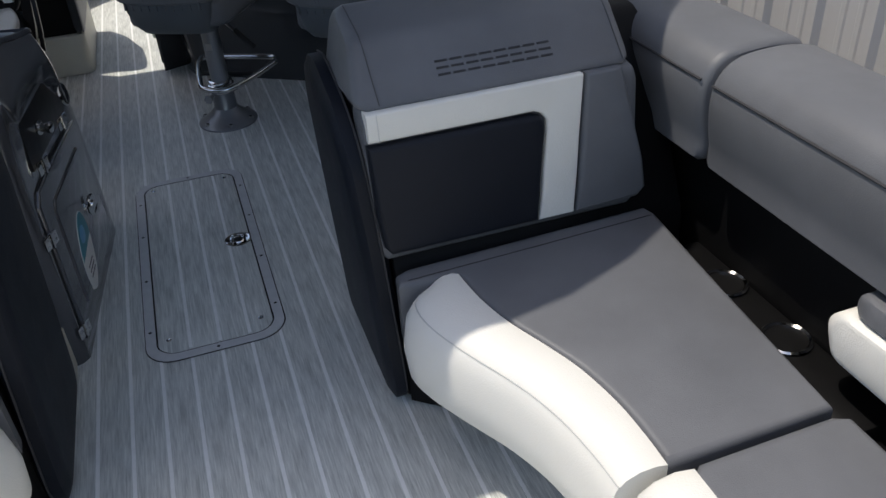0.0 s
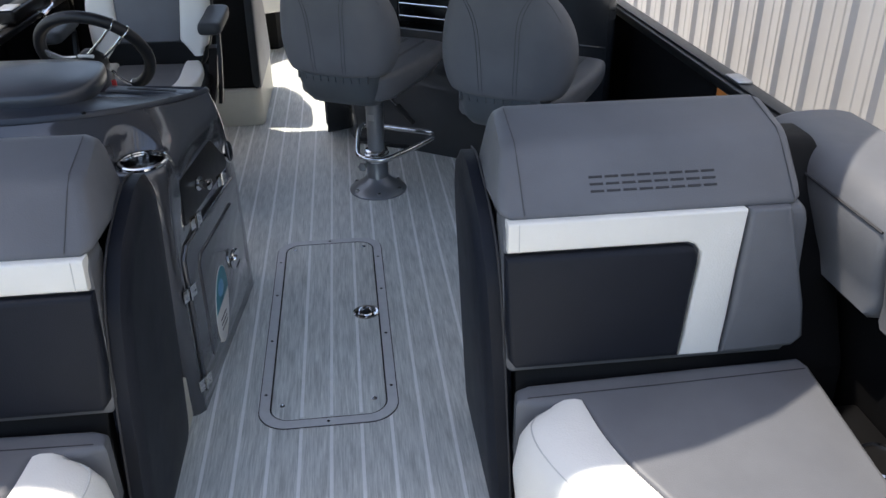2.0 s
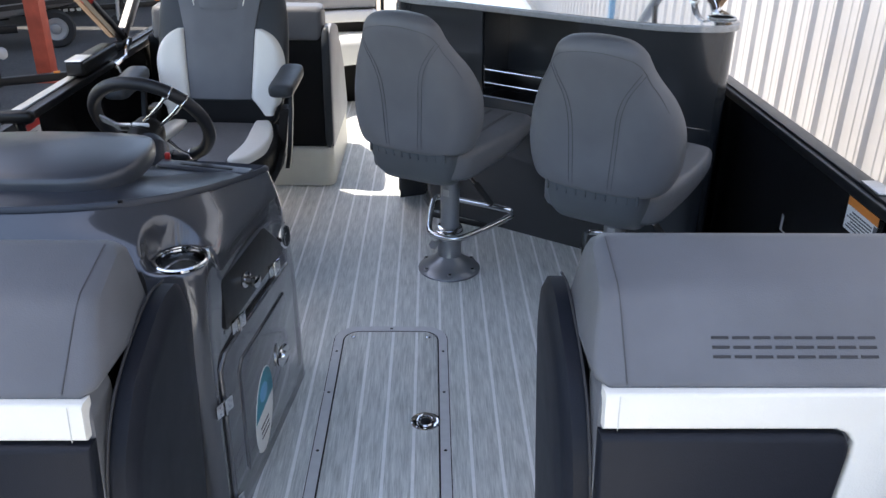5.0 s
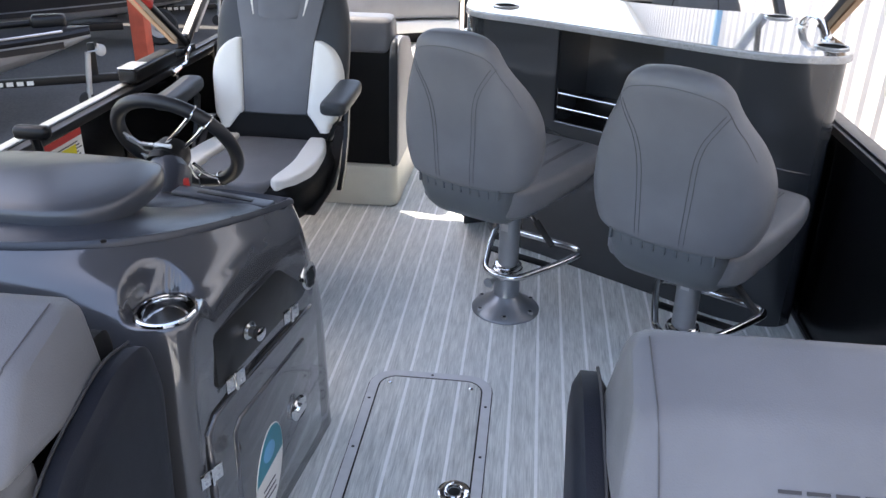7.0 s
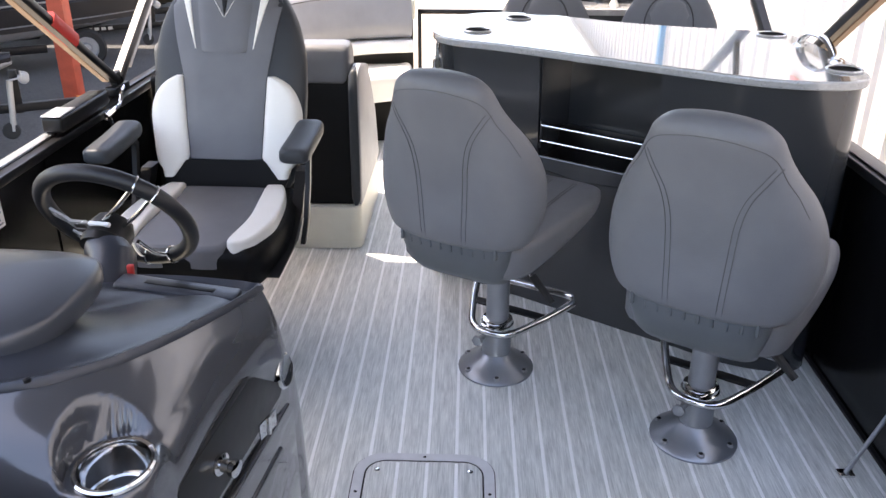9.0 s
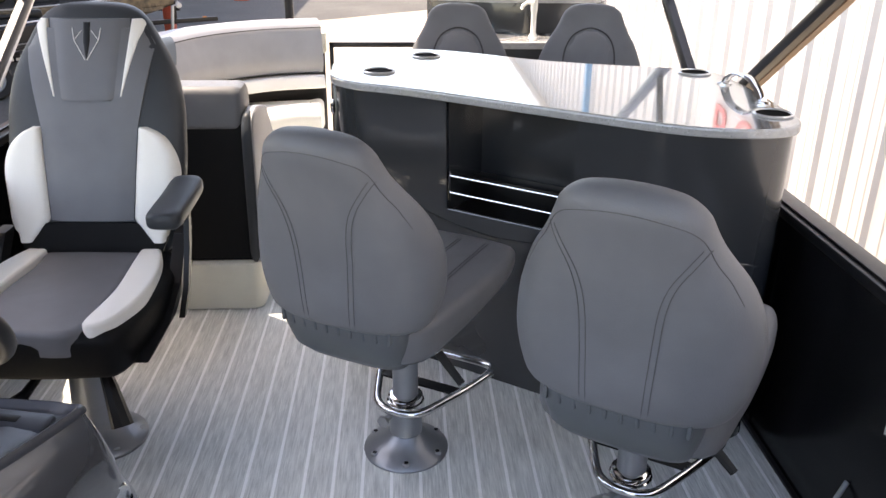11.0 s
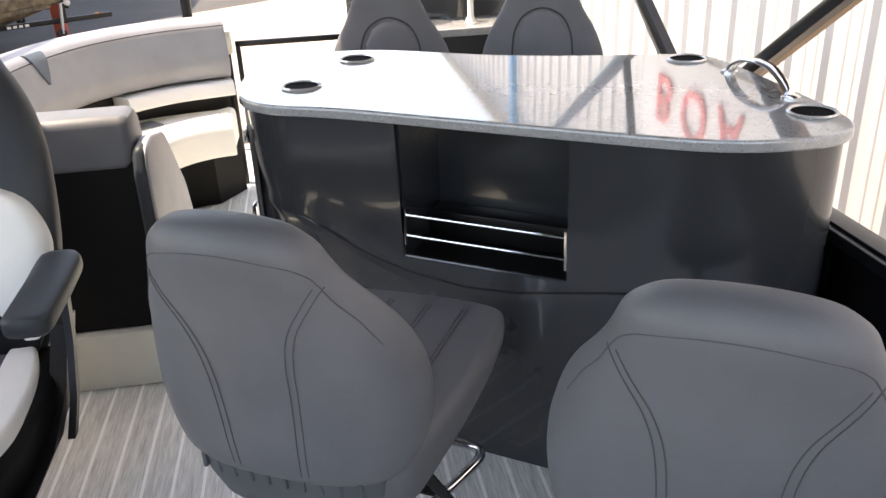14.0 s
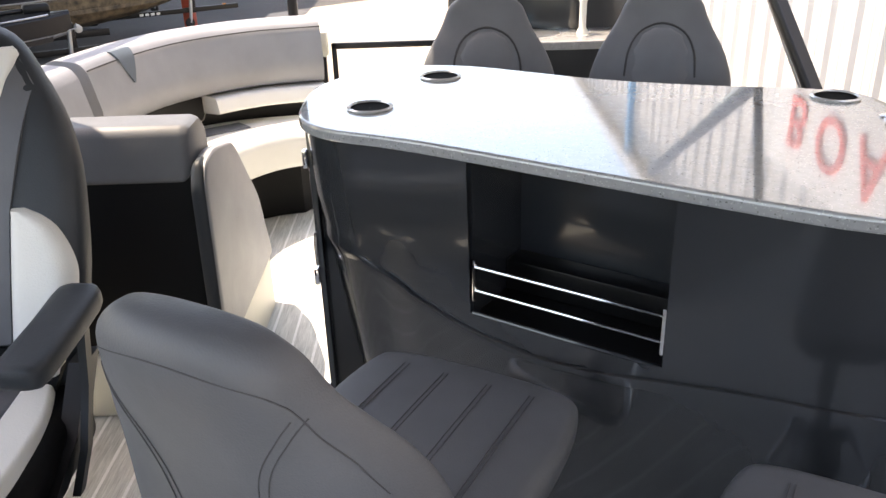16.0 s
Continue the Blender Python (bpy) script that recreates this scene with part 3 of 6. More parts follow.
# ---- bolsters, shelf and cup holders along the side ----
SEC = [(1.040, 0.512), (1.028, 0.560), (1.018, 0.620), (1.016, 0.665), (1.024, 0.702), (1.048, 0.732), (1.090, 0.748), (1.170, 0.752), (1.232, 0.742), (1.256, 0.722), (1.258, 0.706), (1.170, 0.704), (1.160, 0.530)]


def side_bolster(y0, y1):
    t = thing("side_bolster", (1.14, (y0 + y1) / 2, 0.6), "grey vinyl side bolster pad above the seat", "cushion", group="side bolsters")
    sec = curve_pts([(x, 0, z) for x, z in SEC], 3, True)
    c = sum(sec, Vector()) / len(sec)
    rows = []
    for y, f in ((y0, 0.86), (y0 + 0.006, 0.95), (y0 + 0.02, 1.0), (y1 - 0.02, 1.0), (y1 - 0.006, 0.95), (y1, 0.86)):
        rows.append([Vector((c.x + (q.x - c.x) * f, y, c.z + (q.z - c.z) * f)) for q in sec])
    part("pad", loft(rows, True, True), GREY, t, "", True)
    part("welt", tube([(1.0188, y0 + 0.012, 0.694), (1.0188, (y0 + y1) / 2, 0.695), (1.0188, y1 - 0.012, 0.694)], 0.0028, 6), THREAD, t, "", True)
    return t


side_bolster(-0.543, -0.03)
side_bolster(-1.29, -0.558)
side_bolster(-2.02, -1.305)
solo("seat_back_panel", box(1.09, 1.165, -2.02, -0.05, 0.012, 0.53, 0.006), BLACKV, "black panel behind the seat cushions", "panel", "structure")
shelf = thing("cup_shelf", (1.08, -0.75, 0.30), "black side shelf with two recessed steel cup holders", "shelf")
part("ledge", box(0.972, 1.088, -1.10, -0.50, 0.0, 0.285, 0.006), BLACKP, shelf, "", True)


for yy in (-0.665, -0.86):
    ring = part("cup_rim", lathe([(0.040, 0.286), (0.047, 0.286), (0.049, 0.290), (0.045, 0.293), (0.040, 0.290), (0.040, 0.286)], 30, (1.04, yy, 0), caps=False), CHROME, shelf, "polished steel rim", True)
    part("cup_floor", lathe([(0.040, 0.2865), (0.030, 0.2862), (0.001, 0.2862)], 24, (1.04, yy, 0), caps=False), BLACKP, ring, "", True)
arm = thing("side_arm_pad", (1.06, -1.2, 0.36), "white and grey vinyl arm pad beside the seat", "arm pad")
part("white_pad", profile_x(soften([(-1.50, 0.36), (-0.985, 0.36), (-0.96, 0.42), (-0.985, 0.455), (-1.5, 0.47)], 0.02), 1.005, 1.088, 0.012), WHITE, arm, "", True)
part("grey_pad", profile_x(soften([(-1.50, 0.475), (-1.0, 0.46), (-1.005, 0.505), (-1.5, 0.51)], 0.02), 1.015, 1.088, 0.012), GREY, arm, "", True)

# ---- helm console ----


def side_x(y):
    return -0.312 + 0.115 * (y - 0.03)


def console():
    t = thing("helm_console", (-0.62, 0.35, 0.0), "glossy grey fibreglass helm console with black dash", "helm console")
    # stations round the shell: floor, knee, shoulder, brow and lip
    st = [
        ((-1.04, 0.00, 0.0), (-1.04, -0.01, 0.45), (-1.04, -0.005, 0.66), (-1.04, 0.005, 0.74), (-1.04, 0.03, 0.800)),
        ((-0.80, 0.00, 0.0), (-0.80, -0.01, 0.45), (-0.80, -0.005, 0.66), (-0.80, 0.005, 0.74), (-0.80, 0.03, 0.800)),
        ((-0.60, 0.00, 0.0), (-0.60, -0.01, 0.45), (-0.60, -0.008, 0.66), (-0.60, 0.005, 0.74), (-0.60, 0.040, 0.800)),
        ((-0.44, 0.00, 0.0), (-0.45, -0.012, 0.45), (-0.46, -0.012, 0.655), (-0.465, 0.015, 0.735), (-0.475, 0.075, 0.795)),
        ((-0.36, -0.004, 0.0), (-0.365, -0.014, 0.45), (-0.370, -0.014, 0.650), (-0.392, 0.036, 0.722), (-0.405, 0.135, 0.782)),
        ((-0.320, 0.010, 0.0), (-0.318, 0.002, 0.45), (-0.314, 0.002, 0.645), (-0.345, 0.085, 0.708), (-0.365, 0.205, 0.765)),
        ((-0.308, 0.05, 0.0), (-0.306, 0.048, 0.45), (-0.297, 0.062, 0.635), (-0.316, 0.16, 0.698), (-0.338, 0.275, 0.748)),
        ((-0.290, 0.22, 0.0), (-0.290, 0.22, 0.45), (-0.283, 0.25, 0.622), (-0.296, 0.30, 0.690), (-0.312, 0.36, 0.728)),
        ((-0.268, 0.40, 0.0), (-0.268, 0.40, 0.45), (-0.262, 0.41, 0.616), (-0.275, 0.42, 0.676), (-0.294, 0.43, 0.712)),
        ((-0.252, 0.53, 0.0), (-0.250, 0.52, 0.42), (-0.252, 0.50, 0.575), (-0.264, 0.492, 0.650), (-0.280, 0.486, 0.702)),
        ((-0.250, 0.61, 0.0), (-0.256, 0.585, 0.40), (-0.275, 0.540, 0.560), (-0.285, 0.515, 0.640), (-0.295, 0.495, 0.700)),
        ((-0.30, 0.665, 0.0), (-0.31, 0.63, 0.40), (-0.33, 0.570, 0.560), (-0.34, 0.535, 0.640), (-0.345, 0.505, 0.700)),
        ((-0.45, 0.68, 0.0), (-0.45, 0.645, 0.40), (-0.46, 0.585, 0.560), (-0.47, 0.545, 0.640), (-0.48, 0.51, 0.705)),
        ((-0.80, 0.68, 0.0), (-0.80, 0.645, 0.40), (-0.80, 0.585, 0.560), (-0.80, 0.545, 0.640), (-0.80, 0.51, 0.705)),
        ((-1.04, 0.68, 0.0), (-1.04, 0.645, 0.40), (-1.04, 0.585, 0.560), (-1.04, 0.545, 0.640), (-1.04, 0.51, 0.705)),
    ]
    levels = [curve_pts([s[k] for s in st], 16) for k in range(5)]
    cols = [curve_pts([lv[i] for lv in levels], 18) for i in range(len(levels[0]))]
    cup_c = Vector((-0.357, 0.043, 0.697))

    def step(a, b, v):
        f = max(0.0, min(1.0, (v - a) / (b - a)))
        return f * f * (3 - 2 * f)

    # a level seat for the cup, cut into the corner
    for col in cols:
        for q in col:
            h = q.z - cup_c.z
            r = (q.xy - cup_c.xy).length
            k = (1 - step(0.061, 0.071, r)) if h > 0 else (1 - step(0.050, 0.075, r)) * step(-0.10, -0.035, h)
            q.z -= (h + 0.003) * k
    body_b = loft(cols, False, False)
    gone = [f for f in body_b.faces if (f.calc_center_median().xy - cup_c.xy).length < 0.046 and abs(f.calc_center_median().z - cup_c.z) < 0.012]
    bmesh.ops.delete(body_b, geom=gone, context="FACES")
    body = part("body", body_b, GELCOAT, t, "glossy metallic grey fibreglass", True, 60)
    lip = levels[4]
    # black dash inside the lip, rising to the cowl
    dash_rows = []
    centre = Vector((-0.68, 0.30, 0.0))
    for f, dz in ((1.012, -0.002), (1.008, 0.006), (0.995, 0.011), (0.982, 0.010), (0.968, 0.001), (0.94, -0.001), (0.90, 0.004), (0.80, 0.012), (0.55, 0.020), (0.25, 0.022), (0.02, 0.022)):
        dash_rows.append([Vector((centre.x + (q.x - centre.x) * f, centre.y + (q.y - centre.y) * f, q.z + dz)) for q in lip])
    dash = part("dash", loft(dash_rows, False, False), DASH, t, "matt black moulded dash", True, 60)
    pad_o = curve_pts([(x, y, 0) for x, y in ((-0.96, 0.26), (-0.93, 0.16), (-0.84, 0.115), (-0.72, 0.104), (-0.636, 0.102), (-0.574, 0.106), (-0.521, 0.127), (-0.487, 0.176), (-0.477, 0.248), (-0.484, 0.325), (-0.51, 0.357), (-0.60, 0.374), (-0.82, 0.375), (-0.93, 0.34))], 4, True)
    rows = []
    c = Vector((-0.70, 0.24, 0))
    for f, z in ((0.985, 0.795), (1.0, 0.804), (1.004, 0.818), (1.0, 0.828), (0.988, 0.835), (0.965, 0.839), (0.85, 0.846), (0.65, 0.852), (0.4, 0.859), (0.15, 0.862), (0.01, 0.863)):
        rows.append([Vector((c.x + (q.x - c.x) * f, c.y + (q.y - c.y) * f, z)) for q in pad_o])
    part("dash_pad", loft(rows, True, True), PADBLACK, dash, "soft black cowl pad", True, 60)
    for x, y, z in ((-0.47, 0.078, 0.806), (-0.335, 0.30, 0.752)):
        part("screw", lathe([(0.005, -0.004), (0.005, 0.000), (0.0025, 0.0015)], 10, (x, y, z)), BLACKP, dash, "", True)
    part("kick_panel", box(-0.372, -0.342, -0.215, 0.0, 0.004, 0.13, 0.004), CREAM, body, "cream plastic kick panel", True)
    # cup holder in a scooped corner
    part("rear_ledge", moved(box(-0.115, 0.115, -0.022, 0.022, -0.04, 0.012, 0.007, 3), Matrix.Translation((-0.425, 0.462, 0.709)) @ pose(0, 0, 0, 0, 4, -6)), DASH, dash, "raised black ledge with a slot", True)
    part("slot", moved(box(-0.06, 0.07, -0.007, 0.007, 0.010, 0.0135, 0.001), Matrix.Translation((-0.425, 0.462, 0.709)) @ pose(0, 0, 0, 0, 4, -6)), BLACKP, dash, "", True)
    m4 = Matrix.Translation(cup_c)
    rim = part("cup_rim", moved(lathe([(0.0435, -0.004), (0.052, -0.003), (0.0525, 0.002), (0.050, 0.005), (0.0455, 0.004), (0.0435, -0.004)], 48, caps=False), m4), CHROME, body, "polished steel cup holder rim", True)
    part("cup_wall", moved(lathe([(0.0445, 0.002), (0.043, -0.02), (0.041, -0.050), (0.020, -0.052), (0.001, -0.052)], 36, caps=False), m4), CHROME, rim, "", True)
    part("cup_floor", moved(lathe([(0.036, -0.0505), (0.015, -0.050), (0.001, -0.050)], 24, caps=False), m4), BLACKP, rim, "", True)

    def face(pts, t0, t1, r, lift):
        """A plate from (y, z) points on the console's side."""
        b = pillow([Vector((y, z, 0)) for y, z in pts], t0, t1, r)
        for v in b.verts:
            y, z, h = v.co
            bulge = 0.0 if z < 0.45 else 0.006 * min(1.0, (z - 0.45) / 0.1)
            v.co = Vector((side_x(y) + bulge + h + lift, y, z))
        return b

    part("switch_panel", face([(0.085, 0.506), (0.455, 0.482), (0.472, 0.50), (0.345, 0.612), (0.325, 0.622), (0.082, 0.628), (0.072, 0.618), (0.075, 0.518)], -0.02, 0.007, 0.002, 0), BLACKP, body, "flat black switch panel", True)
    part("power_knob", moved(lathe([(0.018, 0.0), (0.018, 0.005), (0.011, 0.008), (0.010, 0.020), (0.014, 0.024), (0.014, 0.032), (0.008, 0.035)], 20), Matrix.Translation((side_x(0.19) + 0.014, 0.19, 0.565)) @ pose(0, 0, 0, 0, 90, -18)), CHROME, body, "chromed pull knob", True)
    door_o = [(0.045, 0.055), (0.50, 0.050), (0.515, 0.07), (0.515, 0.40), (0.495, 0.435), (0.15, 0.465), (0.06, 0.468), (0.032, 0.44), (0.028, 0.09)]
    part("door_gap", face([(0.036, 0.047), (0.506, 0.042), (0.523, 0.065), (0.523, 0.405), (0.50, 0.443), (0.15, 0.473), (0.056, 0.476), (0.024, 0.445), (0.020, 0.085)], -0.02, 0.0035, 0.001, 0), BLACKP, body, "", True)
    door = part("door", face(door_o, -0.01, 0.011, 0.006, 0), GELCOAT, body, "grey fibreglass locker door", True)
    part("door_panel", face([(0.11, 0.10), (0.44, 0.10), (0.45, 0.12), (0.45, 0.36), (0.43, 0.385), (0.13, 0.405), (0.105, 0.38), (0.10, 0.12)], 0.0, 0.016, 0.008, 0), GELCOAT, door, "", True)
    part("sticker", face([(0.22 + 0.062 * math.cos(a) + 0.02 * math.sin(a), 0.185 + 0.105 * math.sin(a)) for a in [2 * math.pi * k / 28 for k in range(28)]], 0.0, 0.0172, 0.0003, 0), PAPER, door, "oval white and teal sticker", True)
    part("sticker_patch", face([(0.22 + 0.060 * math.cos(a) + 0.02 * math.sin(a), 0.185 + 0.102 * math.sin(a)) for a in [math.pi * (0.05 + 0.95 * k / 18) for k in range(19)]], 0.0, 0.0178, 0.0002, 0), TEAL, door, "teal half of the sticker", True)
    part("sticker_dot", face([(0.222 + 0.026 * math.cos(a), 0.235 + 0.024 * math.sin(a)) for a in [2 * math.pi * k / 18 for k in range(18)]], 0.0, 0.0183, 0.0002, 0), BLUEL, door, "", True)
    for z in (0.12, 0.135, 0.15):
        part("sticker_line", face([(0.185, z), (0.24, z), (0.24, z + 0.005), (0.185, z + 0.005)], 0.0, 0.0178, 0.0001, 0), GREYL, door, "", True)
    part("door_latch", moved(lathe([(0.030, 0.0), (0.030, 0.004), (0.026, 0.007), (0.022, 0.005), (0.012, 0.004), (0.009, 0.010), (0.004, 0.011)], 24), Matrix.Translation((side_x(0.36) + 0.022, 0.36, 0.24)) @ pose(0, 0, 0, 0, 90, -16)), CHROME, door, "round chromed latch", True)
    part("port_cap", moved(lathe([(0.034, 0.0), (0.036, 0.006), (0.031, 0.010), (0.026, 0.008), (0.001, 0.009)], 28), Matrix.Translation((-0.256, 0.486, 0.520)) @ pose(0, 0, 0, 0, 80, -8)), CHROME, body, "round chromed cap", True)

    def hinge(x, y, z, turn=90.0):
        m = Matrix.Translation((x, y, z)) @ pose(0, 0, 0, 90, 0, turn)
        h = part("hinge", moved(box(-0.024, 0.024, -0.017, 0.017, 0.0, 0.003, 0.001), m), CHROME, body, "small steel butt hinge", True)
        part("pin", moved(tube([(0, -0.019, 0.004), (0, 0.019, 0.004)], 0.0038, 8), m), CHROME, h, "", True)
        for dx in (-0.014, 0.014):
            for dy in (-0.008, 0.008):
                part("rivet", moved(lathe([(0.003, 0.003), (0.002, 0.0045)], 8, (dx, dy, 0)), m), STEELDULL, h, "", True)

    hinge(-0.303, 0.022, 0.358, 62)
    hinge(-0.305, 0.026, 0.085, 62)
    hinge(side_x(0.365) + 0.018, 0.365, 0.492, 68)
    hinge(side_x(0.12) + 0.018, 0.12, 0.50, 68)
    return t


scaled(console(), (-0.31, 0.045, 0), (1, 1.11, 0.975))


def steering_wheel():
    t = thing("steering_wheel", (-0.59, 0.622, 0.783), "black sports steering wheel with polished steel spokes", "steering wheel")
    R = 0.1476
    m = Matrix.Translation((-0.0109, 0.0762, -0.028)) @ pose(0, 0, 0, -56.4, 0, -8.65)
    ring = [m @ Vector((R * math.cos(a), R * math.sin(a), 0)) for a in [2 * math.pi * k / 64 for k in range(64)]]
    part("rim", tube(ring, 0.0165, 16, True), RIMBLACK, t, "black padded rim")
    hub = part("hub", moved(lathe([(0.046, -0.078), (0.047, -0.060), (0.044, -0.056), (0.044, -0.030), (0.036, -0.012), (0.020, -0.004), (0.001, -0.002)], 32), m), BLACKP, t, "black plastic hub")
    part("hub_mark", moved(box(-0.022, 0.022, -0.0475, -0.040, -0.050, -0.042, 0.001), m), PAPER, hub, "pale maker's mark")
    part("hub_plate", moved(lathe([(0.040, -0.030), (0.040, -0.024), (0.020, -0.022)], 28), m), STEELDULL, hub)

    def rod(a, b, z0, r0, name, mat, lb):
        a, b = Vector((*a, z0)), Vector((*b, 0))
        part(name, tube(curve_pts([m @ a, m @ (a * 0.45 + b * 0.55 + Vector((0, 0, -0.010))), m @ b], 4), r0, 10), mat, t, lb)

    def on_rim(deg):
        return R * math.cos(radians(deg)), R * math.sin(radians(deg))

    for a, deg in (((0.0, -0.038), -53), ((0.040, -0.026), -38), ((0.030, 0.028), 88), ((0.044, 0.030), 63)):
        rod(a, on_rim(deg), -0.035, 0.0044, "spoke", CHROME, "polished steel spoke")
        c, e = Vector((*on_rim(deg), 0)), Vector((*on_rim(deg), 0)).normalized()
        part("clip", tube([m @ (c + (e * math.cos(q) + Vector((0, 0, 1)) * math.sin(q)) * 0.0172) for q in [2 * math.pi * k / 20 for k in range(20)]], 0.0022, 6, True), CHROME, t, "bright steel clip round the rim")
    # pair of flat cranked arms, each with a slot
    for deg, y0, y1 in ((187, -0.020, -0.010), (152, 0.026, 0.040)):
        rx, ry = on_rim(deg)
        path = [Vector((-0.036, y0, -0.036)), Vector((-0.078, y1, -0.030)), Vector((-0.100, y1 + (ry - y1) * 0.35, -0.020)), Vector((rx * 0.985, ry, -0.004))]
        rows = []
        for q, w in zip(path, (0.012, 0.013, 0.011, 0.014)):
            rows.append([m @ (q + Vector((0, c, e))) for c, e in ((-w, -0.003), (w, -0.003), (w, 0.003), (-w, 0.003))])
        arm = part("spoke_plate", loft(rows), RIM, t, "flat satin metal spoke")
        a, c = path[0] * 0.8 + path[1] * 0.2, path[0] * 0.1 + path[1] * 0.9
        part("slot", loft([[m @ (q + Vector((0, w, e))) for w, e in ((-0.006, -0.0036), (0.006, -0.0036), (0.006, 0.0036), (-0.006, 0.0036))] for q in (a, c)]), BLACKP, arm, "dark slot in the arm")
    part("column", tube([(0.014, -0.055, -0.12), (0.008, -0.015, -0.075), m @ Vector((0, 0, -0.07))], [0.046, 0.044, 0.040], 20), DASH, t)
    part("key_switch", box(0.058, 0.070, -0.075, -0.063, -0.085, -0.062, 0.003), REDL, t, "small red safety switch")
    return t


steering_wheel()
throttle = thing("throttle_lever", (-0.875, 0.575, 0.71), "black throttle lever beside the helm", "lever")
part("mount", box(-0.035, 0.035, -0.06, 0.06, -0.06, 0.03, 0.012, 3), BLACKP, throttle)
part("arm", tube([(0.0, 0.0, 0.02), (-0.005, -0.01, 0.09)], 0.011, 8), BLACKP, throttle)
part("grip", box(-0.05, 0.035, -0.026, 0.008, 0.08, 0.112, 0.012, 3), BLACKP, throttle)

# ---- seats on pedestals ----


def sup(w, d, cx, cy, z, n=32, e=2.6):
    """One level of a soft, squarish body."""
    out = []
    for k in range(n):
        a = 2 * math.pi * k / n
        c, s = math.cos(a), math.sin(a)
        out.append(Vector((cx + w * math.copysign(abs(c) ** (2 / e), c), cy + d * math.copysign(abs(s) ** (2 / e), s), z)))
    return out


# levels of the wrap-round backrest: z, half width, rear face, middle, front face
BACK = [(0.580, 0.142, -0.393, -0.338, -0.326), (0.585, 0.168, -0.402, -0.330, -0.314), (0.600, 0.188, -0.407, -0.321, -0.306), (0.640, 0.206, -0.411, -0.311, -0.297), (0.690, 0.215, -0.413, -0.306, -0.292),
        (0.750, 0.212, -0.418, -0.306, -0.293), (0.800, 0.199, -0.427, -0.316, -0.304), (0.848, 0.178, -0.438, -0.339, -0.326), (0.889, 0.152, -0.449, -0.366, -0.351), (0.918, 0.136, -0.456, -0.385, -0.369),
        (0.943, 0.125, -0.461, -0.397, -0.380), (0.963, 0.116, -0.462, -0.404, -0.387), (0.979, 0.101, -0.458, -0.410, -0.394), (0.991, 0.080, -0.450, -0.413, -0.400), (0.997, 0.052, -0.440, -0.415, -0.405),
        (1.000, 0.023, -0.426, -0.414, -0.409)]
BEXP = 2.5


def back_at(z):
    for a, b in zip(BACK, BACK[1:]):
        if a[0] <= z <= b[0]:
            f = (z - a[0]) / (b[0] - a[0])
            return [p + (q - p) * f for p, q in zip(a[1:], b[1:])]
    return list(BACK[-1][1:])


def on_rear(x, z, lift=0.001):
    w, r, m, f = back_at(z)
    return Vector((x, m - (m - r) * max(0.0, 1 - (min(abs(x) / w, 0.999)) ** BEXP) ** (1 / BEXP) - lift, z))


def on_front(x, z, lift=0.001):
    w, r, m, f = back_at(z)
    return Vector((x, m + (f - m) * max(0.0, 1 - (min(abs(x) / w, 0.999)) ** 4) ** 0.25 + lift, z))


def back_ring(z, w, r, m, f, n=44):
    out = []
    for k in range(n):
        a = 2 * math.pi * k / n
        c, s = math.cos(a), math.sin(a)
        e = BEXP if s < 0 else 4.0
        out.append(Vector((w * math.copysign(abs(c) ** (2 / e), c), m + ((f - m) if s > 0 else (m - r)) * math.copysign(abs(s) ** (2 / e), s), z)))
    return out


def fine_levels(rows, n=3):
    a = [Vector((r[0], r[1], r[2])) for r in rows]
    b = [Vector((r[0], r[3], r[4])) for r in rows]
    return [(p.x, p.y, p.z, q.y, q.z) for p, q in zip(curve_pts(a, n), curve_pts(b, n))]


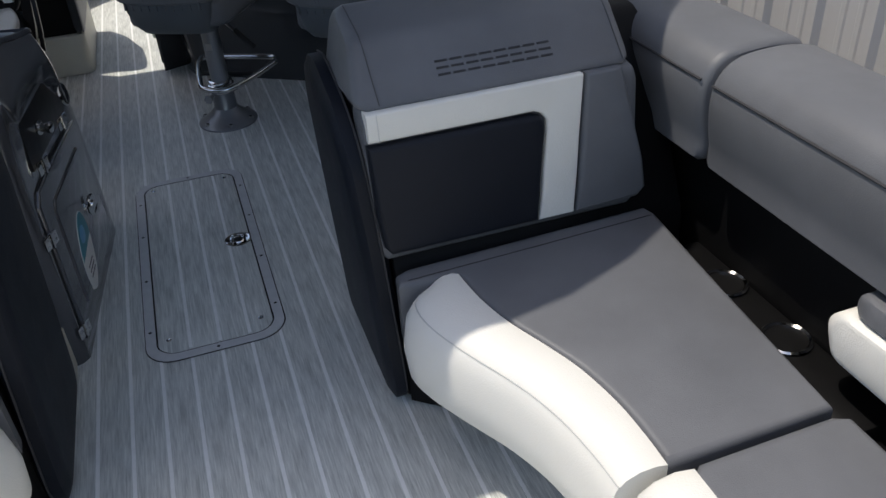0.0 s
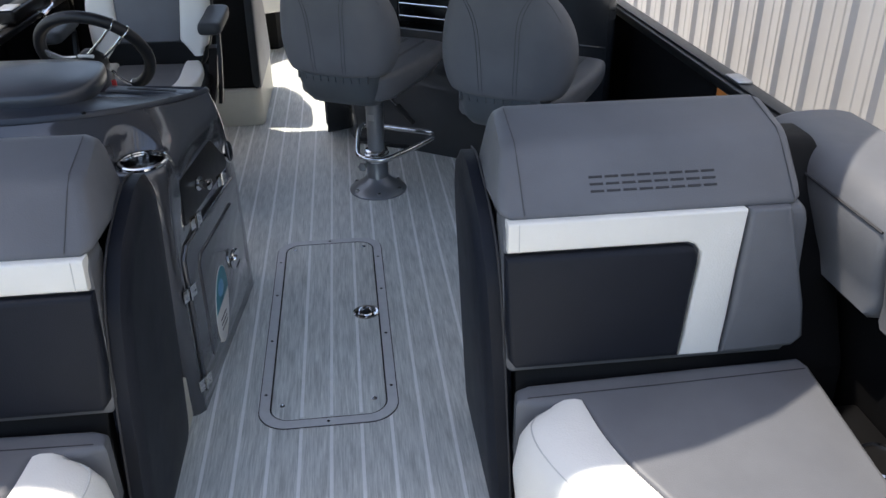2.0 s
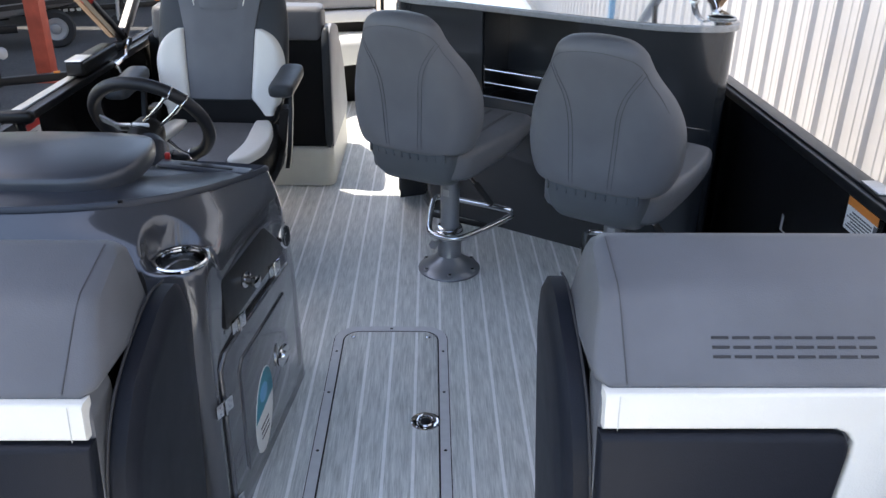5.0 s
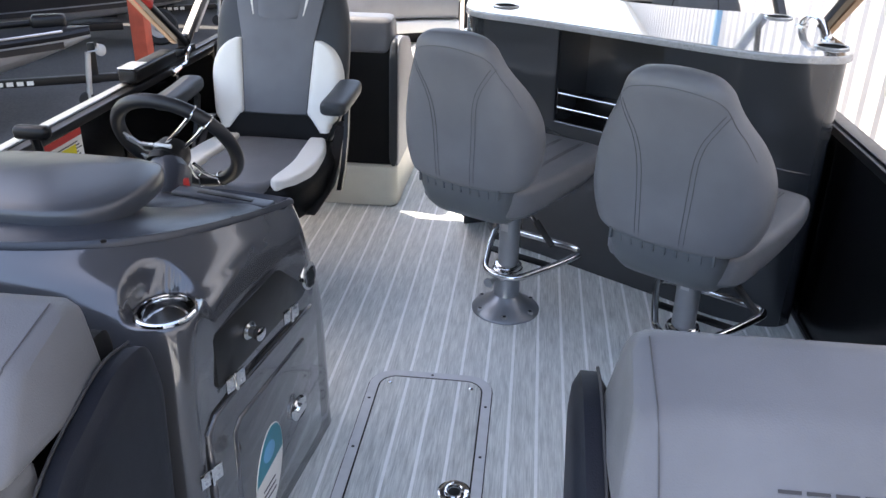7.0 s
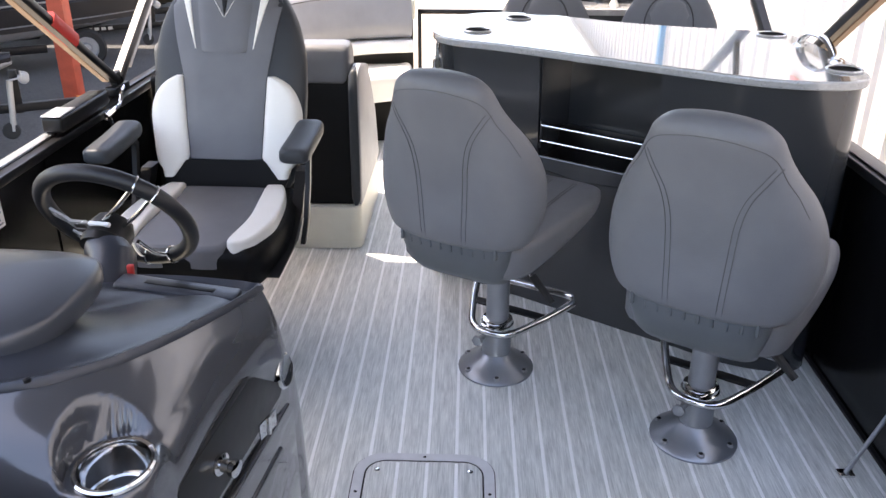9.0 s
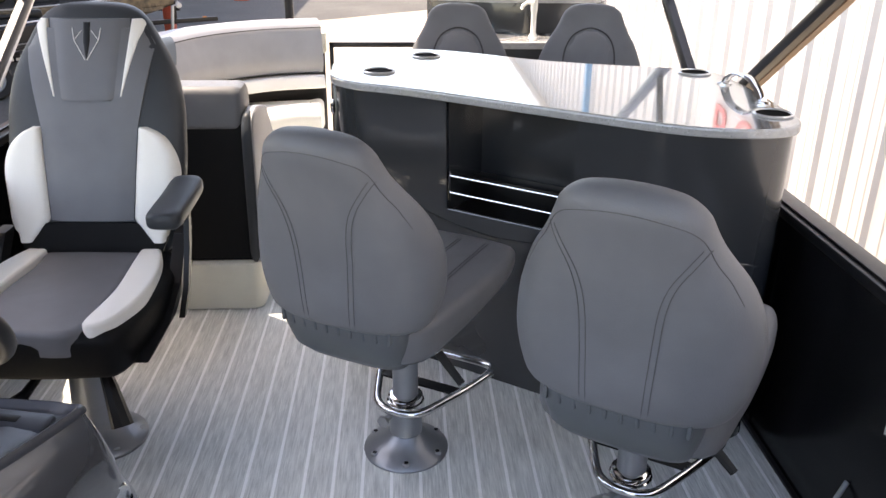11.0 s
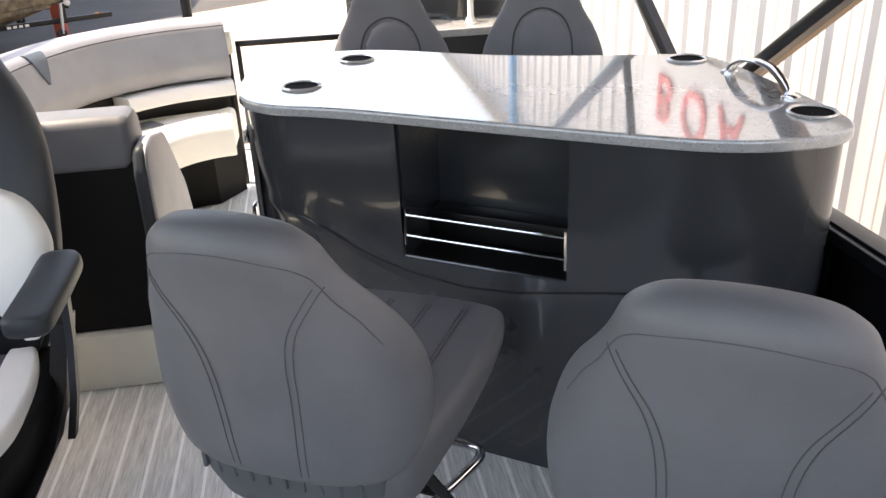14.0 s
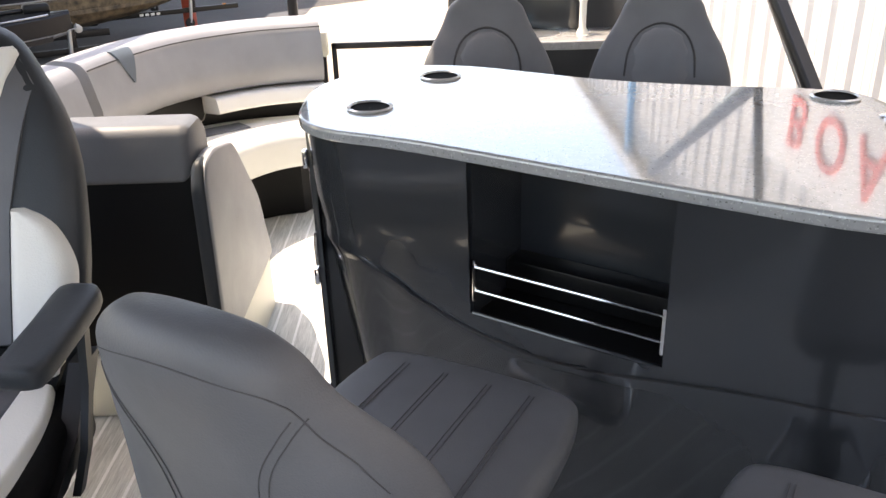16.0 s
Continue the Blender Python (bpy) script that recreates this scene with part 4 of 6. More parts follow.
def bar_stool(loc, rz):
    t = thing("bar_stool", (*loc, 0.0), "grey vinyl swivel bar stool on satin metal pedestal", "bar stool", rz, "bar stools")
    back = part("backrest", loft([back_ring(*lv) for lv in fine_levels(BACK)]), GREY, t, "grey vinyl backrest with double stitching", angle=60)
    for s in (-1, 1):
        for dx in (-0.0055, 0.0055):
            line = curve_pts([(s * 0.122, 0.918, 0), (s * 0.106, 0.893, 0), (s * 0.080, 0.848, 0), (s * 0.066, 0.795, 0), (s * 0.060, 0.715, 0), (s * 0.054, 0.590, 0)], 7)
            part("seam", tube([on_rear(q.x + dx, q.y, 0.0004) for q in line], 0.0008, 5), SEAM, back)
    top = curve_pts([(-0.1245, 0.917, 0), (-0.113, 0.935, 0), (-0.091, 0.950, 0), (-0.045, 0.961, 0), (0, 0.964, 0), (0.045, 0.961, 0), (0.091, 0.950, 0), (0.113, 0.935, 0), (0.1245, 0.917, 0)], 6)
    part("seam", tube([on_rear(q.x, q.y, 0.0002) for q in top], 0.0009, 5), SEAM, back)
    for s in (-1, 1):
        wing = curve_pts([(s * 0.1245, 0.917, 0), (s * 0.137, 0.892, 0), (s * 0.158, 0.860, 0), (s * 0.178, 0.82, 0)], 5)
        part("seam", tube([on_rear(q.x, q.y, 0.0003) for q in wing], 0.0009, 5), SEAM, back)
    arch = curve_pts([(-0.105, 0.76, 0), (-0.096, 0.835, 0), (-0.064, 0.887, 0), (0, 0.910, 0), (0.064, 0.887, 0), (0.096, 0.835, 0), (0.105, 0.76, 0)], 6)
    part("front_seam", tube([on_front(q.x, q.y, 0.0005) for q in arch], 0.0035, 6), THREAD, back)
    rows = []
    for z, k in ((0.65, 0.5), (0.69, 0.9), (0.77, 1.0), (0.835, 0.93), (0.878, 0.66), (0.897, 0.25)):
        fr = [on_front(0.090 * k * (i / 6 - 1), z, 0.010 * (1 - abs(i / 6 - 1) ** 3)) for i in range(13)]
        bk = [q - Vector((0, 0.025, 0)) for q in fr[::-1]]
        rows.append(fr + bk)
    part("lumbar_pad", loft(rows), GREY, back, "rounded lumbar pad", angle=60)
    # seat
    so = curve_pts([(-0.150, -0.335, 0), (-0.185, -0.20, 0), (-0.200, 0.0, 0), (-0.193, 0.135, 0), (-0.155, 0.185, 0), (0, 0.197, 0), (0.155, 0.185, 0), (0.193, 0.135, 0), (0.200, 0.0, 0), (0.185, -0.20, 0), (0.150, -0.335, 0), (0, -0.36, 0)], 4, True)
    def wedge(b):
        for v in b.verts:
            if v.co.z < 0.54:
                v.co.z += 0.042 * max(0.0, min(1.0, (v.co.y + 0.26) / 0.45)) * (1.0 if v.co.z > 0.485 else 0.25)
        return b

    seat = part("seat", wedge(pillow(so, 0.496, 0.580, 0.022, 5, 0.006, 0.008)), GREY, t, "grey vinyl seat with long pleats", angle=60)
    for x in (-0.115, -0.04, 0.04, 0.115):
        for dx in (-0.004, 0.004):
            part("pleat", tube([(x + dx, y, z) for y, z in ((-0.2, 0.5855), (-0.1, 0.5862), (0.0, 0.5862), (0.1, 0.5850), (0.14, 0.5840))], 0.0009, 5), SEAM, seat)
    bo = [Vector((q.x * 0.985, q.y * 0.985, 0)) for q in so]
    rows = [[Vector((q.x * f, q.y * f + dy, z)) for q in bo] for f, dy, z in ((0.45, 0.0, 0.468), (0.60, -0.005, 0.469), (0.86, -0.004, 0.478), (0.97, 0.0, 0.488), (1.0, 0.0, 0.494), (1.0, 0.0, 0.501))]
    bucket = part("seat_pan", wedge(loft(rows)), BUCKET, t, "blue-grey plastic seat pan", angle=40)
    rows = [sup(w, d, 0, y, z, 32, 4.0) for z, w, d, y in ((0.466, 0.118, 0.060, -0.270), (0.470, 0.126, 0.066, -0.276), (0.50, 0.136, 0.078, -0.296), (0.55, 0.146, 0.080, -0.312), (0.592, 0.150, 0.080, -0.318))]
    rear = part("back_socket", loft(rows), BUCKET, bucket, "ribbed plastic backrest socket", angle=40)
    for k in range(10):
        x = -0.128 + 0.0284 * k
        part("rib", box(x - 0.0035, x + 0.0035, -0.3985 + 0.6 * x * x, -0.36, 0.562, 0.590, 0.002), BUCKET, rear)
    for ob in (back, seat, bucket):
        ob.location.x = 0.047
    part("mount_plate", box(-0.10, 0.10, -0.11, 0.11, 0.450, 0.467, 0.004), BLACKP, t)
    part("pole", lathe([(0.034, 0.17), (0.034, 0.452)], 24), PEDESTAL, t, "satin metal seat post")
    part("pole_label", moved(box(-0.012, 0.012, -0.0355, -0.033, 0.30, 0.325), pose(0, 0, 0, 0, 0, 0)), ALU, t)
    part("sleeve", lathe([(0.050, 0.05), (0.044, 0.06), (0.043, 0.135), (0.036, 0.14)], 24), PEDESTAL, t)
    col = part("collar", lathe([(0.044, 0.128), (0.050, 0.130), (0.050, 0.158), (0.046, 0.160), (0.046, 0.172), (0.040, 0.176)], 24), CHROME, t, "polished clamp collar")
    part("clamp_screw", tube([(-0.02, -0.045, 0.125), (-0.03, -0.066, 0.118)], 0.008, 8), STEELDULL, col)
    part("clamp_knob", moved(lathe([(0.008, 0), (0.017, 0.003), (0.017, 0.012), (0.008, 0.015)], 6), Matrix.Translation((-0.03, -0.062, 0.118)) @ pose(0, 0, 0, 90, 0, 0)), STEELDULL, col)
    base = part("base", lathe([(0.114, 0.0), (0.115, 0.006), (0.112, 0.010), (0.085, 0.026), (0.062, 0.043), (0.050, 0.056), (0.046, 0.060)], 40), PEDESTAL, t, "cone-shaped metal floor base")
    for k in range(6):
        a = radians(60 * k + 30 - rz)
        x, y = 0.097 * math.cos(a), 0.097 * math.sin(a)
        bl = part("bolt", lathe([(0.0105, 0.012), (0.0105, 0.020), (0.008, 0.022)], 12, (x, y, 0)), STEELDULL, base)
        part("socket", lathe([(0.006, 0.0205), (0.006, 0.0228)], 8, (x, y, 0)), BLACKP, bl)
    loop = curve_pts([(0, -0.058, 0.150), (-0.06, -0.040, 0.152), (-0.105, 0.04, 0.160), (-0.148, 0.14, 0.172), (-0.165, 0.195, 0.180), (-0.14, 0.222, 0.182), (-0.06, 0.226, 0.182), (0.06, 0.226, 0.182), (0.14, 0.222, 0.182), (0.165, 0.195, 0.180), (0.148, 0.14, 0.172), (0.105, 0.04, 0.160), (0.06, -0.040, 0.152)], 5, True)
    part("foot_ring", tube(loop, 0.0115, 10, True), CHROME, t, "polished steel foot ring")
    part("foot_plate", box(-0.125, 0.125, 0.065, 0.098, 0.160, 0.168, 0.002), BLACKP, t)
    part("lever", tube([(0.08, -0.10, 0.455), (0.14, -0.13, 0.43), (0.17, -0.14, 0.41)], 0.005, 8), CHROME, t)
    part("lever_grip", tube([(0.165, -0.138, 0.413), (0.235, -0.16, 0.362)], [0.011, 0.009], 8), RUBBER, t)
    part("tilt_knob", moved(lathe([(0.010, 0), (0.016, 0.004), (0.016, 0.018), (0.009, 0.022)], 10), Matrix.Translation((-0.10, -0.228, 0.47)) @ pose(0, 0, 0, 180, 30, 0)), BLACKP, t)
    return t


stool = bar_stool((0.196, 1.348), -28.5)
copy_thing(stool, pose(0.719, 1.018, 0, 0, 0, -31.5))
copy_thing(stool, pose(0.464, 2.515, 0, 0, 0, 179))
copy_thing(stool, pose(0.922, 2.50, 0, 0, 0, 166))


def captain_chair():
    t = thing("captain_chair", (-0.653, 1.42, 0.0), "grey, white and black vinyl captain's chair on a pedestal", "captain's chair", -2)
    cx = -0.02
    CB = [(0.44, 0.170, 0.045), (0.47, 0.196, 0.055), (0.55, 0.216, 0.062), (0.66, 0.228, 0.066), (0.76, 0.229, 0.066), (0.84, 0.225, 0.063), (0.91, 0.210, 0.059), (0.96, 0.190, 0.055), (1.00, 0.168, 0.051), (1.04, 0.146, 0.046), (1.07, 0.120, 0.040), (1.088, 0.085, 0.028), (1.094, 0.04, 0.012)]

    def cy(z):
        return 0.262 + 0.20 * (z - 0.44) / 0.6

    def wd(z):
        for a, b in zip(CB, CB[1:]):
            if a[0] <= z <= b[0]:
                f = (z - a[0]) / (b[0] - a[0])
                return a[1] + (b[1] - a[1]) * f, a[2] + (b[2] - a[2]) * f
        return CB[-1][1:]

    def front(x, z, lift):
        w, d = wd(z)
        wing = 0.035 * min(1.0, abs(x) / w) ** 3 * max(0.0, min(1.0, (0.98 - z) / 0.1))
        return Vector((cx + x, cy(z) - d * max(0.0, 1 - min(abs(x) / w, 0.995) ** 3.0) ** (1 / 3.0) - lift - wing, z))

    def patch(name, rows_def, mat, par, lift, label=""):
        rows = []
        for z, xl, xr in rows_def:
            fr = [front(xl + (xr - xl) * i / 10, z, lift * (1 - abs(i / 5 - 1) ** 6)) for i in range(11)]
            rows.append(fr + [q + Vector((0, 0.022, 0)) for q in fr[::-1]])
        return part(name, loft(rows), mat, par, label, angle=50)

    fine = curve_pts([Vector(b) for b in CB], 2)
    back = part("backrest", loft([sup(w, d, cx, cy(z), z, 40, 3.0) for z, w, d in fine]), SLATE, t, "dark slate vinyl backrest shell", angle=60)

    def span(zs, fl, fr):
        return [(z, fl(z), fr(z)) for z in zs]

    def mid(z):
        """Half width of the grey middle: waisted low down, as wide as the back above the shoulders."""
        return min(0.106 + 0.07 * (z - 0.55) + 0.13 * max(0.0, z - 0.78), wd(z)[0] * 0.95)

    patch("centre_panel", span([0.548 + 0.0143 * k for k in range(35)], lambda z: -mid(z), mid), GREY, back, 0.010, "grey vinyl centre panel")
    def head_w(z):
        """Half width of the headrest, with rounded lower corners."""
        f = min(1.0, max(0.0, (z - 0.856) / 0.012))
        return 0.072 + 0.009 * (1 - (1 - f) ** 2) ** 0.5 + 0.024 * max(0.0, (z - 0.866) / 0.19)

    for s in (-1, 1):
        low = [(0.492 + 0.0123 * k) for k in range(25)]
        edge = lambda z: wd(z)[0] * (0.985 if z > 0.52 else 0.93)
        top_taper = lambda z: mid(z) + 0.006 + (edge(z) - mid(z) - 0.006) * max(0.03, 1 - max(0.0, (z - 0.66) / 0.128) ** 2.0) ** 0.5
        b = top_taper
        a = lambda z: mid(z) + 0.003 + max(0.0, 0.548 - z) * 0.9
        rows = span(low, a, b) if s > 0 else span(low, lambda z: -b(z), lambda z: -a(z))
        patch("white_wing", rows, WHITE, back, 0.012, "white vinyl side wing")
        hz = [0.866 + 0.0073 * k for k in range(27)]
        i0 = lambda z: head_w(z)
        rows = [(z, i0(z) + 0.002, min(i0(z) + 0.006 + 0.034 * ((z - 0.866) / 0.19) ** 1.1, wd(z)[0] * 0.985)) for z in hz]
        if s < 0:
            rows = [(z, -r, -l) for z, l, r in rows]
        patch("white_strip", rows, WHITE, back, 0.012, "white vinyl piping strip")
    head = patch("headrest", [(z, -head_w(z), head_w(z)) for z in [0.856, 0.8575, 0.861, 0.866] + [0.880 + 0.0148 * k for k in range(13)]], GREY, back, 0.016, "raised grey vinyl headrest")
    patch("lower_gap", [(0.450 + 0.0115 * k, -0.17 - 0.02 * min(1, k / 4), 0.17 + 0.02 * min(1, k / 4)) for k in range(9)], BLACKV, back, 0.006, "black vinyl gap above the seat")
    # plain emblem: a dark wedge with two pale outlines
    patch("emblem_wedge", [(z, -0.014 * f, 0.014 * f) for z, f in ((0.960, 0.05), (0.975, 0.45), (1.0, 0.9), (1.05, 1.0))], BLACKP, head, 0.018, "plain dark wedge emblem")
    for s in (-1, 1):
        part("emblem_line", tube([front(s * 0.036, 1.036, 0.0175), front(s * 0.031, 1.006, 0.018), front(s * 0.002, 0.957, 0.018)], 0.0012, 5), PAPER, head)
        part("emblem_line", tube([front(s * 0.031, 1.006, 0.018), front(s * 0.012, 1.03, 0.018)], 0.0009, 5), PAPER, head)
    so = curve_pts([(cx - 0.20, -0.215, 0), (cx - 0.226, 0.0, 0), (cx - 0.222, 0.18, 0), (cx - 0.19, 0.27, 0), (cx, 0.285, 0), (cx + 0.19, 0.27, 0), (cx + 0.222, 0.18, 0), (cx + 0.226, 0.0, 0), (cx + 0.20, -0.215, 0), (cx + 0.13, -0.245, 0), (cx, -0.252, 0), (cx - 0.13, -0.245, 0)], 4, True)
    seat = part("seat", pillow(so, 0.335, 0.452, 0.035, 5, 0.0, 0.015), BLACKV, t, "black vinyl seat box", angle=60)
    go = curve_pts([(cx - 0.118, -0.238, 0), (cx - 0.135, -0.05, 0), (cx - 0.122, 0.12, 0), (cx - 0.11, 0.23, 0), (cx + 0.11, 0.23, 0), (cx + 0.122, 0.12, 0), (cx + 0.135, -0.05, 0), (cx + 0.118, -0.238, 0), (cx, -0.248, 0)], 4, True)
    part("centre_panel", pillow(go, 0.40, 0.463, 0.016, 4), GREY, seat, "grey vinyl seat panel", angle=60)
    for s in (-1, 1):
        wo = curve_pts([(cx + s * x, y, 0) for x, y in ((0.124, -0.195), (0.137, -0.05), (0.126, 0.12), (0.122, 0.215), (0.145, 0.235), (0.172, 0.215), (0.204, 0.10), (0.213, -0.05), (0.200, -0.15), (0.180, -0.210), (0.150, -0.234), (0.130, -0.226))], 5, True)
        part("white_bolster", pillow(wo, 0.40, 0.474, 0.010, 4), WHITE, seat, "white vinyl seat bolster", angle=60)
        ax = cx + s * 0.268
        dy, dz = (0.0, -0.012) if s > 0 else (0.01, -0.030)
        rows = []
        for y, z, f in ((-0.050, 0.640, 0.55), (-0.046, 0.638, 0.80), (-0.034, 0.636, 0.95), (-0.015, 0.636, 1.0), (0.10, 0.642, 1.0), (0.18, 0.650, 1.0), (0.198, 0.653, 0.94), (0.208, 0.656, 0.75), (0.211, 0.657, 0.5)):
            rows.append([Vector((ax + 0.040 * f * math.copysign(abs(math.cos(q)) ** 0.55, math.cos(q)), y + dy, z + dz + 0.024 + 0.024 * f * math.copysign(abs(math.sin(q)) ** 0.55, math.sin(q)))) for q in [2 * math.pi * k / 24 for k in range(24)]])
        armr = part("armrest", loft(rows), SLATE, t, "slate vinyl armrest", angle=60)
        part("arm_bracket", loft([[Vector((ax - s * 0.012 + a, y + c, z)) for a, c in ((-0.007, -0.011), (0.007, -0.011), (0.007, 0.011), (-0.007, 0.011))] for y, z in ((0.16, 0.645), (0.205, 0.60), (0.175, 0.50), (0.12, 0.40), (0.06, 0.345))]), BLACKP, armr, "black steel arm bracket")
        part("side_trim", loft([[Vector((cx + s * 0.232 + a, y + c, z)) for a, c in ((-0.02, -0.03), (0.012, -0.03), (0.012, 0.03), (-0.02, 0.03))] for y, z in ((-0.16, 0.35), (0.02, 0.36), (0.15, 0.42), (0.24, 0.52))]), BLACKP, seat)
    part("slide", box(cx - 0.15, cx + 0.15, -0.15, 0.15, 0.295, 0.335, 0.006), BLACKP, t)
    part("pole", lathe([(0.062, 0.055), (0.056, 0.07), (0.042, 0.30)], 24), PEDESTAL, t, "tapered satin metal post")
    base = part("base", lathe([(0.120, 0.0), (0.121, 0.008), (0.117, 0.014), (0.09, 0.030), (0.068, 0.05), (0.060, 0.058)], 40), PEDESTAL, t, "cone-shaped metal floor base")
    for k in range(6):
        a = radians(60 * k + 12)
        part("bolt", lathe([(0.0105, 0.012), (0.0105, 0.021), (0.006, 0.023)], 12, (0.10 * math.cos(a), 0.10 * math.sin(a), 0)), STEELDULL, base)
    part("swivel_lever", tube([(0.06, -0.06, 0.29), (0.10, -0.12, 0.24), (0.13, -0.16, 0.15)], [0.010, 0.018, 0.026], 8), BLACKP, t, "flat black lever")
    part("slide_lever", tube([(-0.04, -0.12, 0.30), (-0.06, -0.2, 0.27), (-0.08, -0.24, 0.25)], [0.009, 0.012, 0.026], 8), BLACKP, t, "flat black lever")
    return t


scaled(captain_chair(), (-0.653, 1.42, 0), (1.07, 1.0, 1.02))

# ---- bar with counter ----
COUNTER_O = [(-0.024, 2.03), (-0.018, 1.95), (0.010, 1.885), (0.065, 1.832), (0.150, 1.788), (0.235, 1.738), (0.333, 1.672), (0.440, 1.598), (0.522, 1.542), (0.607, 1.484), (0.685, 1.432), (0.758, 1.384), (0.828, 1.342), (0.900, 1.312),
             (0.980, 1.296), (1.055, 1.296), (1.112, 1.318), (1.148, 1.360), (1.163, 1.43), (1.170, 1.55), (1.173, 1.75), (1.168, 1.92), (1.145, 1.99), (1.085, 2.032), (1.008, 2.058), (0.885, 2.090), (0.763, 2.132), (0.637, 2.190),
             (0.508, 2.272), (0.400, 2.342), (0.310, 2.382), (0.220, 2.393), (0.140, 2.375), (0.075, 2.330), (0.021, 2.265), (-0.012, 2.19), (-0.023, 2.11)]


def inset_x(o, d):
    return offset([Vector((q[0], q[1], 0)) for q in o], d)


def seating_side(p):
    return p.y < 2.03 - 0.5 * p.x


def crease_z(p):
    """Height of the moulded ledge that sweeps round the front."""
    x = p.x
    pts = ((-0.05, 0.66), (0.08, 0.632), (0.15, 0.596), (0.21, 0.562), (0.27, 0.537), (0.33, 0.520), (0.44, 0.505), (0.54, 0.514), (0.63, 0.534), (0.72, 0.553), (0.80, 0.565), (0.88, 0.570), (0.96, 0.566), (1.05, 0.552), (1.2, 0.52))
    for (a, za), (b, zb) in zip(pts, pts[1:]):
        if x <= b:
            f = max(0.0, (x - a) / (b - a))
            return za + (zb - za) * f
    return pts[-1][1]


def bar():
    t = thing("bar_cabinet", (0.6, 1.7, 0.0), "glossy dark grey curved bar with bottle niche", "bar cabinet")
    fine = curve_pts([(x, y, 0) for x, y in COUNTER_O], 4, True)
    top_o = inset_x(fine, 0.014)
    n = len(top_o)

    def low(i, f):
        """Plan point that tucks in towards the foot on the seating side."""
        p = top_o[i]
        if seating_side(p) and p.x < 1.14:
            k = 1.0 if p.x < 0.75 else max(0.45, 1 - (p.x - 0.75) * 1.5)
            edge = min(1.0, (p.x + 0.0) / 0.12) if p.x < 0.12 else 1.0
            edge = max(0.4, edge)
            side = 0.09 * max(0.0, 1 - max(0.0, p.x) / 0.2)
            return p + (Vector((0.032, 0.070, 0)) * k * edge + Vector((side, 0.03 * side / 0.09, 0))) * f
        return p

    fr = [q for q in top_o if seating_side(q) and 0.2 < q.x < 0.8]
    nl = min(fr, key=lambda q: abs(q.x - 0.326)).xy
    nr = min(fr, key=lambda q: abs(q.x - 0.637)).xy
    rings = []
    for kind in range(12):
        r = []
        for i in range(n):
            c = crease_z(top_o[i])
            q = top_o[i]
            lipped = max(0.0, min(1.0, (q.x - 0.08) / 0.08)) if seating_side(q) else 0.0
            inward = (low(i, 1.0) - q)
            tab = [(1.0, 0.0), (0.93, 0.10), (0.60, 0.5 * c), (0.24, c - 0.03), (0.16, c - 0.005), (0.165, c - 0.0015), (0.165 + 0.025 * lipped, c), (0.165 + 0.07 * lipped, c + 0.001), (0.165 + 0.055 * lipped, c + 0.010), (0.16, max(0.560, c + 0.03)), (0.07, max(0.74, c + 0.05)), (0.0, 0.880)][kind]
            p = q + inward * tab[0]
            r.append(Vector((p.x, p.y, tab[1])))
        rings.append(r)
    body_b = loft(rings, True, True)
    # opening for the bottle niche
    cut = []
    for f in body_b.faces:
        c = f.calc_center_median()
        s = (c.x - nl.x) / (nr.x - nl.x)
        if 0.0 < s < 1.0 and c.z > 0.585 and c.y < nl.y + (nr.y - nl.y) * s + 0.09 and len(f.verts) == 4:
            cut.append(f)
    bmesh.ops.delete(body_b, geom=cut, context="FACES")
    body = part("body", body_b, GELBAR, t, "glossy dark grey moulded shell", True, 32)
    # niche lining
    u = (nr - nl).normalized()
    w = Vector((-u.y, u.x))
    wdt = (nr - nl).length
    m = Matrix(((u.x, w.x, 0, nl.x), (u.y, w.y, 0, nl.y), (0, 0, 1, 0), (0, 0, 0, 1)))

    def nb(b):
        return moved(b, m)

    lining = part("niche", nb(box(0.0, wdt, 0.21, 0.222, 0.548, 0.878)), GELBAR, t, "dark niche lining", True)
    part("niche_side", nb(box(-0.012, 0.0, 0.019, 0.222, 0.548, 0.878)), GELBAR, lining, "", True)
    part("niche_side", nb(box(wdt, wdt + 0.012, 0.019, 0.222, 0.548, 0.878)), GELBAR, lining, "", True)
    part("niche_floor", nb(box(-0.012, wdt + 0.012, 0.028, 0.222, 0.541, 0.555)), BLACKP, lining, "", True)
    part("niche_sill", nb(tube([(0.0, 0.019, 0.5595), (wdt, 0.019, 0.5595)], 0.005, 8)), GELBAR, lining, "", True)
    part("niche_step", nb(box(0.0, wdt, 0.150, 0.21, 0.555, 0.623, 0.004)), BLACKP, lining, "", True)
    for z in (0.614, 0.664):
        part("bottle_rail", nb(tube([(0.004, 0.014, z), (wdt - 0.004, 0.014, z)], 0.0032, 8)), CHROME, t, "polished steel bottle rail", True)
    for x in (0.006, wdt - 0.006):
        part("rail_post", nb(tube([(x, 0.014, 0.590), (x, 0.014, 0.678)], 0.0042, 8)), CHROME, t, "", True)
    # door on the open side
    thing_part_door(t)
    return t


